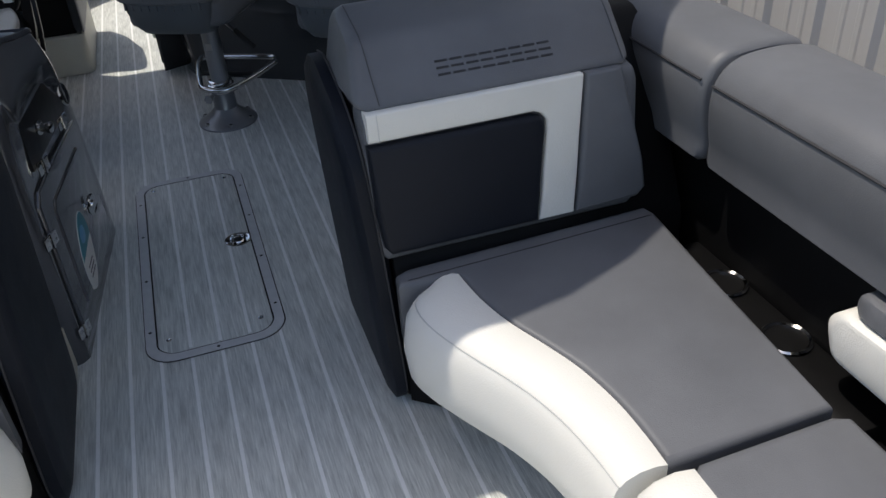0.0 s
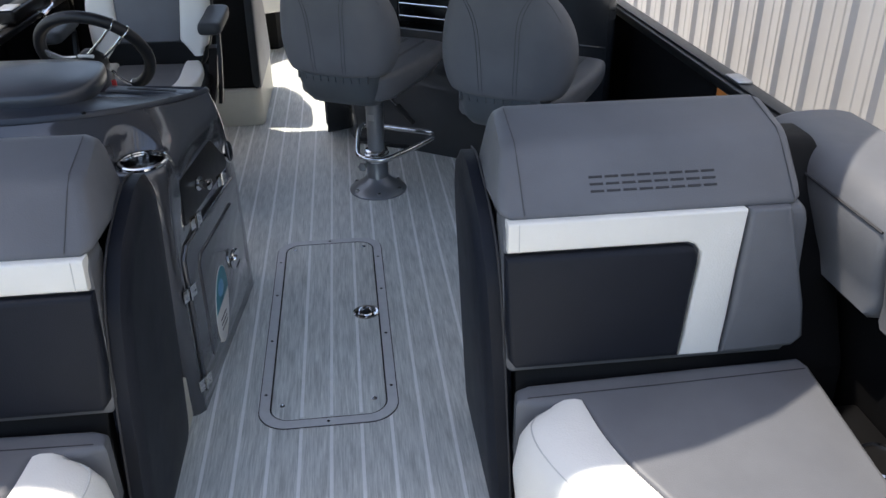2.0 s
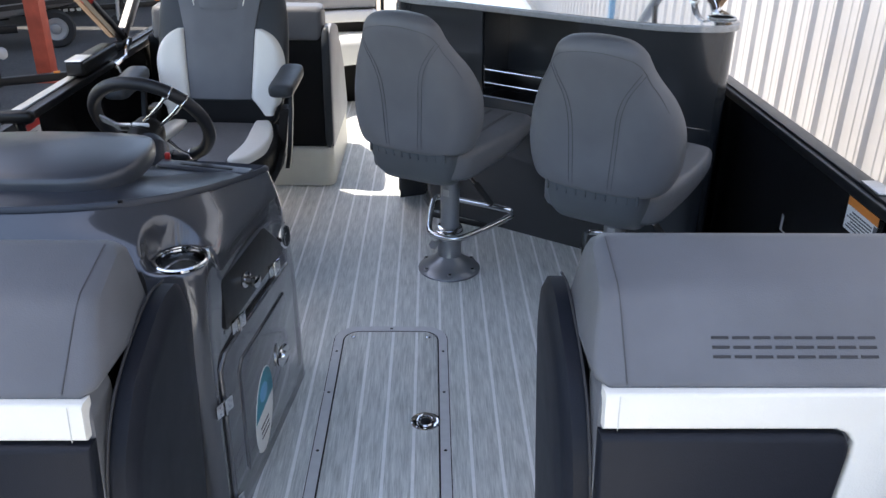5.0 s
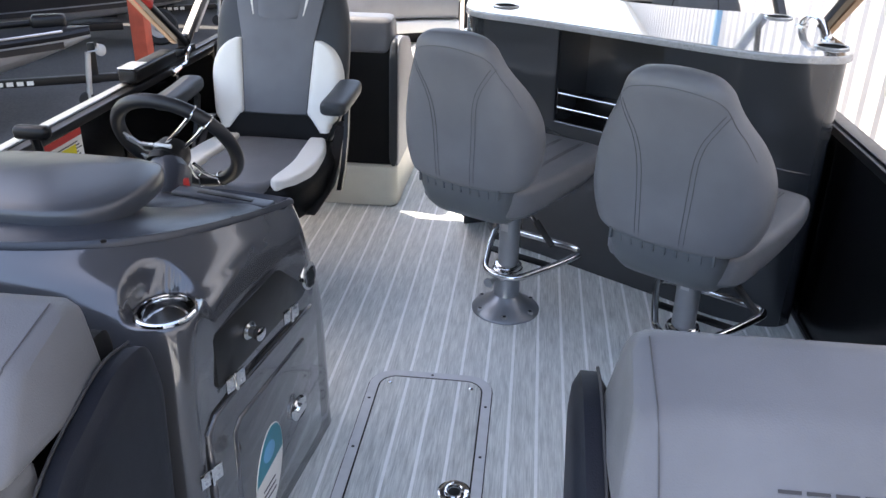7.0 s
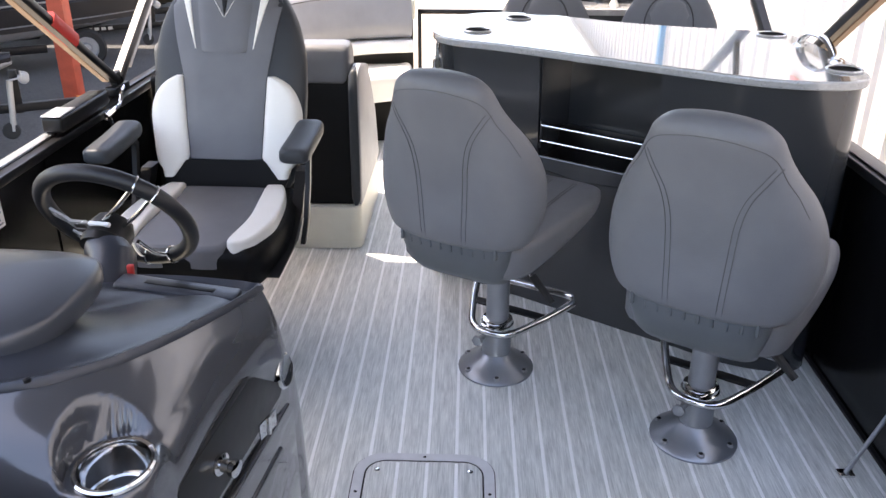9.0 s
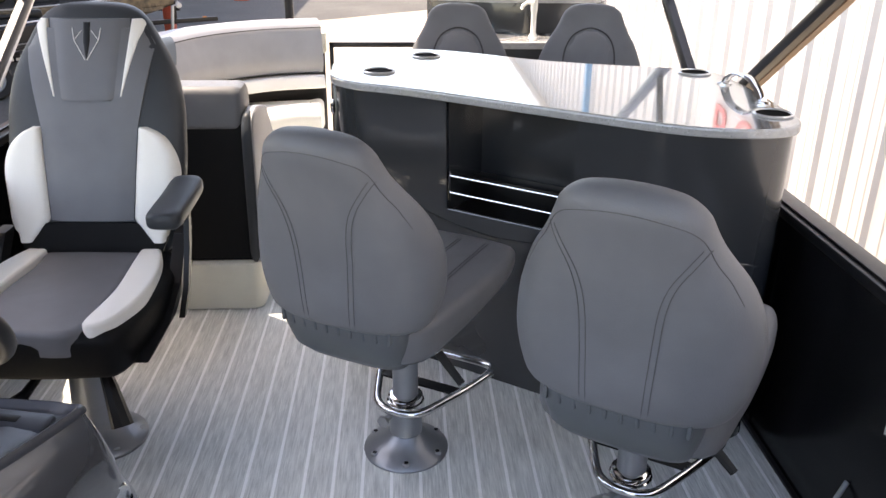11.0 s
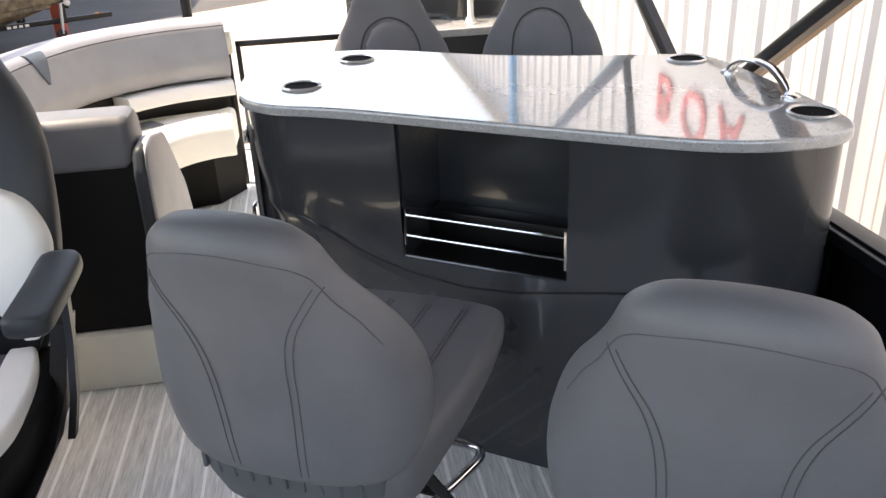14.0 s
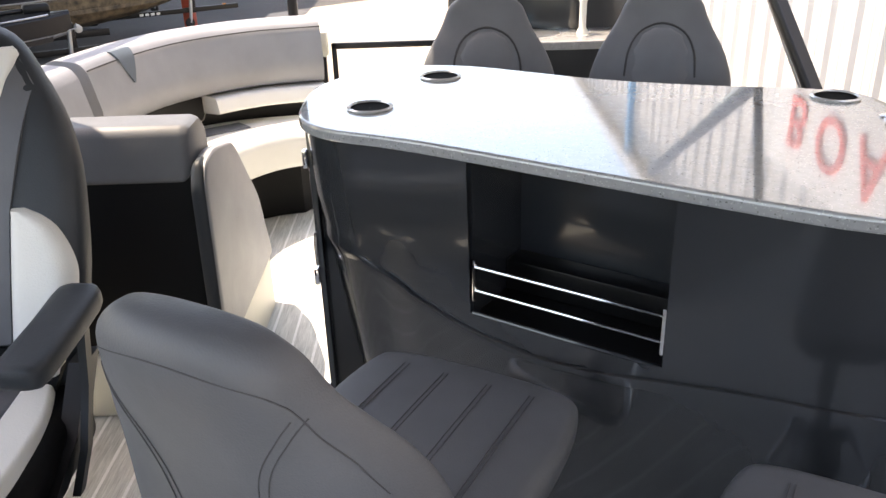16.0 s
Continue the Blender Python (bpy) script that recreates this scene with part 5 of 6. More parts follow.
def thing_part_door(t):
    d = part("side_door", box(-0.014, 0.000, 1.985, 2.185, 0.06, 0.86, 0.003), GELBAR, t, "grey locker door on the end of the bar", True)
    for z in (0.20, 0.52, 0.80):
        part("hinge", box(-0.024, -0.013, 1.972, 1.995, z - 0.02, z + 0.02, 0.002), CHROME, d, "", True)
    part("door_pull", tube(curve_pts([(-0.016, 2.15, 0.44), (-0.04, 2.15, 0.45), (-0.04, 2.15, 0.55), (-0.016, 2.15, 0.56)], 4), 0.006, 8), CHROME, d, "polished steel pull", True)
    return d


bar()
counter = thing("bar_counter", (0.6, 1.7, 0.8805), "polished speckled grey counter top with steel cup holders", "counter")
fine = curve_pts([(x, y, 0) for x, y in COUNTER_O], 5, True)
part("slab", pillow(fine, 0.8805, 0.9045, 0.006, 3, 0, 0.004), COUNTER, counter, "polished speckled grey slab", True, 14)
for x, y in ((0.127, 1.985), (0.277, 2.250), (1.086, 1.955), (1.108, 1.434)):
    ring = part("cup_rim", lathe([(0.041, 0.9047), (0.047, 0.9047), (0.049, 0.9080), (0.045, 0.9110), (0.041, 0.9080), (0.041, 0.9047)], 36, (x, y, 0), caps=False), RIM, counter, "polished steel cup holder rim", True)
    # no hole is cut: a flat black disc paints the shaded depth
    part("well_shade", lathe([(0.0405, 0.9075), (0.039, 0.9055), (0.001, 0.9053)], 28, (x, y, 0), caps=False), WELLSHADE, ring, "flat black disc for the shaded cup well", True)
hand = thing("grab_handle", (1.126, 1.67, 0.904), "polished steel grab handle on the counter", "grab handle")
bow = curve_pts([(1.121, 1.795, 0.905), (1.121, 1.785, 0.922), (1.121, 1.745, 0.942), (1.122, 1.70, 0.951), (1.125, 1.64, 0.951), (1.127, 1.598, 0.938), (1.129, 1.560, 0.917), (1.129, 1.551, 0.905)], 5)
part("bow", loft([[q + Vector((w, 0, 0)) + Vector((0, 0, e)) for w, e in ((-0.013, 0.001), (-0.009, 0.005), (0.009, 0.005), (0.013, 0.001), (0.009, -0.004), (-0.009, -0.004))] for q in bow]), CHROME, hand, "", True, 50)
for x, y in ((1.121, 1.799), (1.129, 1.547)):
    part("foot", lathe([(0.020, 0.9047), (0.020, 0.908), (0.014, 0.911)], 18, (x, y, 0)), CHROME, hand, "", True)

# ---- lounge behind the helm ----
end = thing("lounge_end_unit", (-0.55, 2.15, 0.0), "black lounge end with white plinth and grey backrest pad", "lounge")
part("plinth", pillow(rounded_rect(-1.08, -0.288, 1.992, 2.66, 0.045), 0.004, 0.178, 0.006), CREAM, end, "cream plastic plinth", True)
part("rear_panel", profile_x(soften([(2.018, 0.180), (2.062, 0.66), (2.10, 0.662), (2.12, 0.180)], 0.012), -1.08, -0.319, 0.003), BLACKV, end, "black vinyl rear panel", True)
b = profile_x(soften([(2.000, 0.18), (2.030, 0.64), (2.055, 0.69), (2.15, 0.70), (2.34, 0.66), (2.56, 0.42), (2.66, 0.18)], 0.03), -0.318, -0.282, 0.005)
part("side_shell", b, WARMGREY, end, "pale grey vinyl side shell", True)
part("shell_edge", profile_x(soften([(1.995, 0.18), (2.024, 0.64), (2.05, 0.695), (2.10, 0.70), (2.07, 0.64), (2.04, 0.18)], 0.014), -0.322, -0.288, 0.012), SLATE, end, "slate vinyl edge strip", True)
part("backrest_pad", profile_x(soften([(2.050, 0.640), (2.076, 0.762), (2.094, 0.777), (2.20, 0.780), (2.25, 0.74), (2.26, 0.640)], 0.02, 5), -1.06, -0.325, 0.022), GREY, end, "grey vinyl headrest pad", True)
part("inner_back", profile_x(soften([(2.12, 0.36), (2.20, 0.66), (2.27, 0.66), (2.36, 0.36)], 0.03), -1.06, -0.345, 0.02), WHITE, end, "white vinyl backrest", True)
scaled(end, (-0.3, 2.0, 0), (1.0, 1.0, 1.025), (-0.030, 0.195, 0))

lounge = thing("corner_lounge", (-0.7, 3.2, 0.0), "curved corner lounge with white seats and pale grey backrest", "lounge")
BK = curve_pts([(-1.02, 2.30, 0), (-1.00, 2.70, 0), (-0.93, 3.08, 0), (-0.785, 3.40, 0), (-0.53, 3.63, 0), (-0.235, 3.73, 0)], 6)


def along(path, sec, cap=True):
    """Sweeps a section (inward, z) along a plan path; inward is to the right of travel."""
    rows = []
    for i, c in enumerate(path):
        a, d = path[max(0, i - 1)], path[min(len(path) - 1, i + 1)]
        t = (d - a).normalized()
        nrm = Vector((t.y, -t.x, 0))
        rows.append([c + nrm * u + Vector((0, 0, z)) for u, z in sec])
    return loft(rows, True, cap)


bsec = soften([(-0.02, 0.60), (-0.03, 0.76), (0.02, 0.785), (0.11, 0.775), (0.135, 0.745), (0.165, 0.60), (0.14, 0.53), (0.02, 0.52)], 0.03, 4)
part("backrest", along(BK[8:], bsec), WARMGREY, lounge, "pale grey vinyl curved backrest", True, 60)
part("backrest_end", along(BK[:8], bsec), WARMGREY, lounge, "pale grey vinyl backrest", True, 60)
c0, t0 = BK[12], (BK[14] - BK[10]).normalized()
nrm = Vector((t0.y, -t0.x, 0))
g_out = [[c0 + nrm * (u + 0.004) + t0 * (w * f) + Vector((0, 0, z + 0.003)) for f in (-1, -0.3, 0.3, 1)] for u, z, w in ((0.112, 0.7735, 0.052), (0.124, 0.764, 0.050), (0.137, 0.745, 0.044), (0.148, 0.700, 0.024), (0.156, 0.660, 0.002))]
g_in = [[q - nrm * 0.03 for q in r] for r in g_out]
part("gusset", loft([a + b[::-1] for a, b in zip(g_out, g_in)]), GUSSET, lounge, "slate blue vinyl gusset", True)
part("seam", along(BK[8:], [(0.1335, 0.752), (0.1375, 0.752), (0.1375, 0.748), (0.1335, 0.748)]), THREAD, lounge, "", True)
part("back_trim", along(BK[20:], soften([(0.0, 0.44), (0.0, 0.52), (0.17, 0.52), (0.19, 0.46)], 0.015)), WHITE, lounge, "white vinyl lower band", True)
part("back_panel", along(BK, [(0.0, 0.30), (0.0, 0.53), (0.06, 0.53), (0.06, 0.30)]), BLACKP, lounge, "black recessed panel", True)
spk = part("loudspeaker", moved(lathe([(0.058, 0.0), (0.060, 0.010), (0.050, 0.014), (0.045, 0.006), (0.018, 0.003), (0.015, 0.012), (0.001, 0.014)], 28), Matrix.Translation((-0.72, 3.44, 0.455)) @ pose(0, 0, 0, 78, 0, 22)), BLACKP, lounge, "round black loudspeaker", True)
part("speaker_ring", moved(lathe([(0.050, 0.012), (0.053, 0.016), (0.057, 0.012)], 28, caps=False), Matrix.Translation((-0.72, 3.44, 0.455)) @ pose(0, 0, 0, 78, 0, 22)), CHROME, spk, "", True)
inner = curve_pts([(-0.40, 2.36, 0), (-0.46, 2.62, 0), (-0.52, 2.86, 0), (-0.50, 3.08, 0), (-0.40, 3.24, 0), (-0.30, 3.31, 0), (-0.205, 3.335, 0)], 5)
outer = curve_pts([(-0.20, 3.62, 0), (-0.56, 3.54, 0), (-0.80, 3.36, 0), (-0.95, 3.06, 0), (-1.02, 2.68, 0), (-1.03, 2.36, 0)], 5)
seat = part("seat_cushion", pillow(inner + outer, 0.26, 0.395, 0.03, 4), WHITE, lounge, "white vinyl seat cushion", True, 60)
edge_o = [q + Vector((0.012, -0.01, 0)) for q in inner]
part("front_edge", along(edge_o, soften([(-0.10, 0.30), (-0.10, 0.405), (-0.01, 0.408), (0.018, 0.375), (0.015, 0.255), (-0.05, 0.25)], 0.025)), WHITE, seat, "white vinyl rolled front edge", True, 60)
gsec = curve_pts([(-0.52, 3.44, 0), (-0.70, 3.28, 0), (-0.80, 3.02, 0)], 5)
part("grey_inlay", along(gsec, [(-0.07, 0.394), (-0.07, 0.400), (0.03, 0.400), (0.03, 0.394)]), GREY, seat, "grey vinyl seat inlay", True)
base_in = [q + Vector((-0.10, 0.11, 0)) for q in inner]
base_in = [Vector((min(q.x, -0.235), min(q.y, 3.5), 0)) for q in base_in]
part("base", pillow(base_in + outer, 0.004, 0.262, 0.004), BLACKV, lounge, "black vinyl curved base", True)
scaled(lounge, (-0.235, 3.7, 0), (1.04, 0.96, 1.04), (-0.025, 0.20, 0))

gate = thing("boarding_gate", (0.1, 3.76, 0.0), "black tubular boarding gate at the end of the deck", "gate")
part("gate_post", box(-0.235, -0.195, 3.74, 3.78, 0.004, 0.69, 0.004), DARKRAIL, gate, "", True)
part("post_cap", box(-0.25, -0.185, 3.725, 3.79, 0.60, 0.70, 0.006), CREAM, gate, "cream plastic post cap", True)
for nm, a in (("top_bar", (-0.17, 0.42, 0.625, 0.650)), ("bottom_bar", (-0.17, 0.42, 0.06, 0.085)), ("middle_bar", (-0.17, 0.42, 0.24, 0.255))):
    part(nm, box(a[0], a[1], 3.75, 3.775, a[2], a[3], 0.004), DARKRAIL, gate, "", True)
for x in (-0.17, 0.40):
    part("upright", box(x, x + 0.022, 3.75, 3.775, 0.06, 0.65, 0.004), DARKRAIL, gate, "", True)
scaled(gate, (-0.2, 3.76, 0), (1, 1, 1.055), (-0.022, 0.17, 0))

# ---- sink unit beyond the bar ----
sink = thing("sink_unit", (0.85, 3.5, 0.0), "grey galley cabinet with sink, faucet and raised shelf", "sink unit")
SO = curve_pts([(0.36, 3.50, 0), (0.42, 3.36, 0), (0.60, 3.28, 0), (0.82, 3.26, 0), (1.04, 3.27, 0), (1.17, 3.30, 0), (1.195, 3.40, 0), (1.195, 3.66, 0), (1.0, 3.72, 0), (0.6, 3.72, 0), (0.40, 3.66, 0)], 4, True)
part("cabinet", pillow(inset_x(SO, 0.03), 0.004, 0.735, 0.004), GELBAR, sink, "", True)
part("worktop", pillow(SO, 0.736, 0.765, 0.006), COUNTER, sink, "speckled grey worktop", True, 14)
part("basin", pillow(curve_pts([(0.62 + 0.16 * math.cos(a), 3.42 + 0.085 * math.sin(a), 0) for a in [2 * math.pi * q / 14 for q in range(14)]], 2, True), 0.7655, 0.769, 0.002), ALU, sink, "shallow oval basin", True)
part("splashback", pillow(curve_pts([(0.40, 3.60, 0), (0.60, 3.53, 0), (0.85, 3.51, 0), (1.19, 3.54, 0), (1.19, 3.70, 0), (0.44, 3.70, 0)], 4, True), 0.766, 0.905, 0.004), GELBAR, sink, "grey splashback", True)
part("raised_shelf", pillow(curve_pts([(0.36, 3.60, 0), (0.60, 3.49, 0), (0.85, 3.46, 0), (1.17, 3.47, 0), (1.20, 3.60, 0), (1.19, 3.72, 0), (0.42, 3.73, 0)], 4, True), 0.906, 0.935, 0.006), COUNTER, sink, "speckled grey raised shelf", True)
fau = part("faucet", lathe([(0.022, 0.765), (0.020, 0.775), (0.013, 0.785), (0.013, 0.87), (0.017, 0.88), (0.017, 0.92), (0.012, 0.935)], 16, (0.86, 3.40, 0)), WHITE, sink, "white plastic pump faucet", True)
part("spout", tube(curve_pts([(0.86, 3.40, 0.90), (0.83, 3.37, 0.918), (0.80, 3.34, 0.91), (0.79, 3.33, 0.895)], 4), 0.008, 8), WHITE, fau, "", True)
part("basin_label", box(0.60, 0.66, 3.33, 3.334, 0.7662, 0.80), BLUEL, sink, "small blue and white label", True)
scaled(sink, (0.6, 3.4, 0), (0.97, 1, 1.045), (-0.05, -0.055, 0))

# ---- bimini frame and unseen shade canopy ----
bim = thing("bimini_top", (0.05, 2.0, 0.70), "dark anodised bimini bows with an unseen grey canopy", "bimini top")
CY0, CY1, CZ = -0.46, 2.38, 2.0


# unseen canopy: its edges are bent to set where sun and shade fall
def canopy():
    rows = []
    for i in range(13):
        r = []
        for k in range(17):
            x = -1.35 + 2.65 * k / 16
            u = (x + 0.025) / 1.325
            e = x + 0.10
            y0 = CY0 + (0.56 if e > 0 else 0.10) * e * e
            y1 = CY1 + 0.9 * max(0.0, -x - 0.90) + 0.92 * max(0.0, min(1.0, (x + 0.48) / 0.5))
            y = y0 + (y1 - y0) * i / 12
            r.append(Vector((x, y, CZ + 0.14 * (1 - u * u) ** 0.8 - 0.10 + 0.015 * math.cos(2 * math.pi * (i / 12) * 3))) if abs(u) < 1 else Vector((x, y, CZ - 0.10)))
        rows.append(r + [q + Vector((0, 0, -0.006)) for q in r[::-1]])
    return loft(rows)


part("canopy", canopy(), CANVAS, bim, "unseen grey canopy shaped to cast the shade", True)


def pole(x, y0, z0, y1, z1, w=0.017, mat=None, label=""):
    d = Vector((0, y1 - y0, z1 - z0)).normalized()
    s = Vector((0, -d.z, d.y))
    rows = [[Vector((x + a, y, z)) + s * c for a, c in ((-w * 0.7, -w), (w * 0.7, -w), (w, -w * 0.6), (w, w * 0.6), (w * 0.7, w), (-w * 0.7, w), (-w, w * 0.6), (-w, -w * 0.6))] for y, z in ((y0, z0), (y1, z1))]
    return part("bow_leg", loft(rows), mat or DARKRAIL, bim, label, True)


for x, yf in ((1.205, 2.12), (-1.145, 2.04)):
    foot = part("mount", box(x - 0.022, x + 0.022, yf - 0.06, yf + 0.06, 0.669, 0.70, 0.006), DARKRAIL, bim, "", True)
    part("bracket", box(x - 0.014, x + 0.014, yf - 0.03, yf + 0.03, 0.695, 0.745, 0.008), BLACKP, foot, "", True)
    pole(x, yf + 0.01, 0.716, yf + 1.62, 0.713 + 0.604 * 1.62, 0.019)
    pole(x, yf - 0.01, 0.716, yf - 1.50, 0.713 + 0.676 * 1.50, 0.016)
    pole(x + (0.034 if x > 0 else -0.034), yf - 0.01, 0.722, yf - 1.50, 0.719 + 0.676 * 1.50, 0.014, TANRAIL, "bronze sleeve along the bow leg")
    pole(x, yf + 0.55, 1.045, yf + 0.30, 1.70, 0.012)
    pole(x, yf + 0.12, 0.74, yf + 0.85, 1.20, 0.010, ALU, "thin aluminium brace")

pole(-1.147, 1.64, 0.990, 1.77, 0.902, 0.022, REDL, "red strap round the bow leg")

# ---- fittings on the fences ----
cle = thing("rail_mount", (-1.145, 1.585, 0.6685), "black plastic rail mount with bright cap", "rail fitting")
part("block", box(-0.03, 0.035, -0.05, 0.30, 0.0, 0.050, 0.010, 3), BLACKP, cle)
part("cap", box(-0.028, 0.033, -0.052, 0.055, 0.0505, 0.055, 0.003), ALU, cle, "bright aluminium cap")
la = thing("gate_latch", (-1.118, 1.86, 0.64), "polished steel latch on the fence", "latch")
part("plate", box(0.0, 0.012, -0.03, 0.03, -0.012, 0.016, 0.003), CHROME, la)
part("hook", tube(curve_pts([(0.012, -0.03, 0.0), (0.02, 0.02, 0.012), (0.02, 0.07, 0.018), (0.015, 0.11, 0.05), (0.012, 0.14, 0.062)], 4), [0.009] * 8 + [0.007] * 9, 8), CHROME, la)
part("catch", tube([(0.014, -0.025, 0.004), (0.022, -0.02, -0.03)], 0.007, 8), CHROME, la)


def warning_label(x, s, y0, y1, z0, z1, head, mats):
    t = thing("warning_label", (x, (y0 + y1) / 2, z0), "white warning label with a coloured header on the black panel", "label")
    f = lambda a, b, c, d, h, m, nm, lb="": part(nm, box(*sorted((x, x - s * h)), a, b, c, d), m, t, lb, True)
    f(y0, y1, z0, z1, 0.0012, PAPER, "sheet")
    f(y0, y1, z1 - 0.022, z1, 0.0018, head, "header", "coloured header strip")
    for k in range(6):
        z = z0 + 0.008 + k * (z1 - z0 - 0.036) / 6
        f(y0 + 0.03, y1 - 0.008 - 0.01 * (k % 3), z, z + 0.004, 0.0016, GREYL, "print_line")
    for m, a, b, c, d in mats:
        f(a, b, c, d, 0.0018, m, "patch")
    return t


warning_label(1.179, 1, 0.357, 0.515, 0.545, 0.630, ORANGEL, [(GREYL, 0.364, 0.38, 0.575, 0.605)])
warning_label(-1.119, -1, 0.955, 1.155, 0.535, 0.631, REDL, [(YELLOWL, 1.035, 1.115, 0.539, 0.590)])
warning_label(-1.119, -1, 0.855, 0.945, 0.53, 0.615, ORANGEL, [(GREYL, 0.865, 0.885, 0.56, 0.60)])
hk = thing("deck_strut", (1.069, 0.879, 0.0), "thin steel strut with a small deck foot", "strut")
part("foot", box(-0.02, 0.02, -0.014, 0.014, 0.0, 0.008, 0.002), CHROME, hk)
part("rod", tube([(0.0, 0.0, 0.006), (0.108, 0.04, 0.20)], 0.006, 8), STEELDULL, hk)
fk = thing("fence_hook", (1.178, 0.822, 0.42), "small steel hook on the black panel", "hook")
part("pin", tube([(0.0, 0, -0.03), (-0.012, 0, -0.02), (-0.012, 0, 0.03)], 0.005, 8), CHROME, fk)
fj = thing("fence_joint", (1.212, 0.46, 0.6682), "pale rail joint cover", "rail fitting")
part("cover", box(-0.022, 0.022, -0.045, 0.045, 0.0005, 0.006, 0.002), ALU, fj)

# ---- deck hatch ----
hatch = thing("deck_hatch", (0.0, 0.42, 0.0), "flush deck hatch in an aluminium frame with a steel latch", "deck hatch")
HX0, HX1, HY0, HY1 = -0.177, 0.179, -0.088, 0.918
o_out = rounded_rect(HX0, HX1, HY0, HY1, 0.075, 8)
o_in = rounded_rect(HX0 + 0.026, HX1 - 0.026, HY0 + 0.026, HY1 - 0.026, 0.055, 8)


def ring_plate(a, b, z0, z1):
    rows = [[Vector((p.x, p.y, z0)) for p in a], [Vector((p.x, p.y, z1 - 0.001)) for p in a], [Vector((p.x * 0.999, p.y, z1)) for p in a], [Vector((p.x, p.y, z1)) for p in b], [Vector((p.x, p.y, z0)) for p in b]]
    return loft(rows, True, False)


fr = part("frame", ring_plate(o_out, o_in, 0.0005, 0.004), FRAMEALU, hatch, "brushed aluminium frame", True)
part("gasket", ring_plate(o_in, rounded_rect(HX0 + 0.0305, HX1 - 0.0305, HY0 + 0.0305, HY1 - 0.0305, 0.050, 8), 0.0005, 0.0022), RUBBER, hatch, "", True)
# black ring painted in for the shadow gap outside the frame
part("shadow_gap", ring_plate(rounded_rect(HX0 - 0.0025, HX1 + 0.0025, HY0 - 0.0025, HY1 + 0.0025, 0.0775, 8), o_out, 0.0004, 0.0016), RUBBER, hatch, "dark ring for the shadow gap", True)
lid_o = rounded_rect(HX0 + 0.0308, HX1 - 0.0308, HY0 + 0.0308, HY1 - 0.0308, 0.049, 8)
lid = part("lid", pillow(lid_o, 0.0005, 0.0032, 0.0008, 2), DECK, hatch, "grey woven vinyl lid", True)
SP, SX = 0.0752, 0.0075
for k in range(-1, 3):
    x = SX + SP * k
    inset = 0.036 if abs(x) < 0.1 else 0.05
    if HX0 + 0.035 < x - 0.004 and x + 0.004 < HX1 - 0.035:
        part("stripe", box(x - 0.0043, x + 0.0043, HY0 + inset, HY1 - inset, 0.003, 0.0040), STRIPE, lid, "", True)
lt = part("latch", lathe([(0.040, 0.003), (0.040, 0.0055), (0.036, 0.007), (0.030, 0.005), (0.001, 0.0045)], 30, (0.113, 0.42, 0)), CHROME, lid, "round steel ring latch", True)
part("latch_ring", tube([(0.113 + 0.020 * math.cos(a), 0.42 + 0.024 * math.sin(a), 0.008) for a in [2 * math.pi * q / 20 for q in range(20)]], 0.0035, 8, True), CHROME, lt, "", True)
part("latch_well", lathe([(0.014, 0.0052), (0.001, 0.0056)], 16, (0.113, 0.42, 0), caps=False), BLACKP, lt, "", True)
for x, y in ((-0.119, 0.0), (0.119, 0.0), (-0.119, 0.853), (0.119, 0.851)):
    part("corner_screw", lathe([(0.007, 0.003), (0.007, 0.0045), (0.004, 0.0055)], 12, (x, y, 0)), CHROME, lid, "", True)
for y in (0.05, 0.30, 0.555, 0.77):
    for x in (HX0 + 0.013, HX1 - 0.013):
        part("frame_screw", lathe([(0.0045, 0.004), (0.0035, 0.0050)], 10, (x, y, 0)), BLACKP, fr, "", True)
for x, y in ((0.0, HY0 + 0.013), (0.0, HY1 - 0.013)):
    part("frame_screw", lathe([(0.0045, 0.004), (0.0035, 0.0050)], 10, (x, y, 0)), BLACKP, fr, "", True)

# ---- yard beyond the boat ----
shed = thing("open_shed", (-9.0, 13.0, GZ), "open storage shed with red steel columns", "shed")
for x, y in ((-4.50, 8.50), (-4.06, 15.1), (-4.0, 22.0), (-13.5, 7.70), (-13.5, 15.1)):
    col = part("column", box(x - 0.09, x + 0.09, y - 0.09, y + 0.09, GZ, GZ + 5.0, 0.008), REDPAINT, shed, "red painted steel column", True)
    part("base_plate", box(x - 0.18, x + 0.18, y - 0.18, y + 0.18, GZ, GZ + 0.02, 0.004), REDPAINT, col, "", True)
# unseen roof shades the boats; the slit is added for a strip of sun
for y0, y1 in ((4.5, 12.42), (12.70, 24.0)):
    part("roof", box(-15.0, -3.9, y0, y1, GZ + 5.0, GZ + 5.12), STEELDULL, shed, "unseen grey steel roof, split for a sun strip", True)


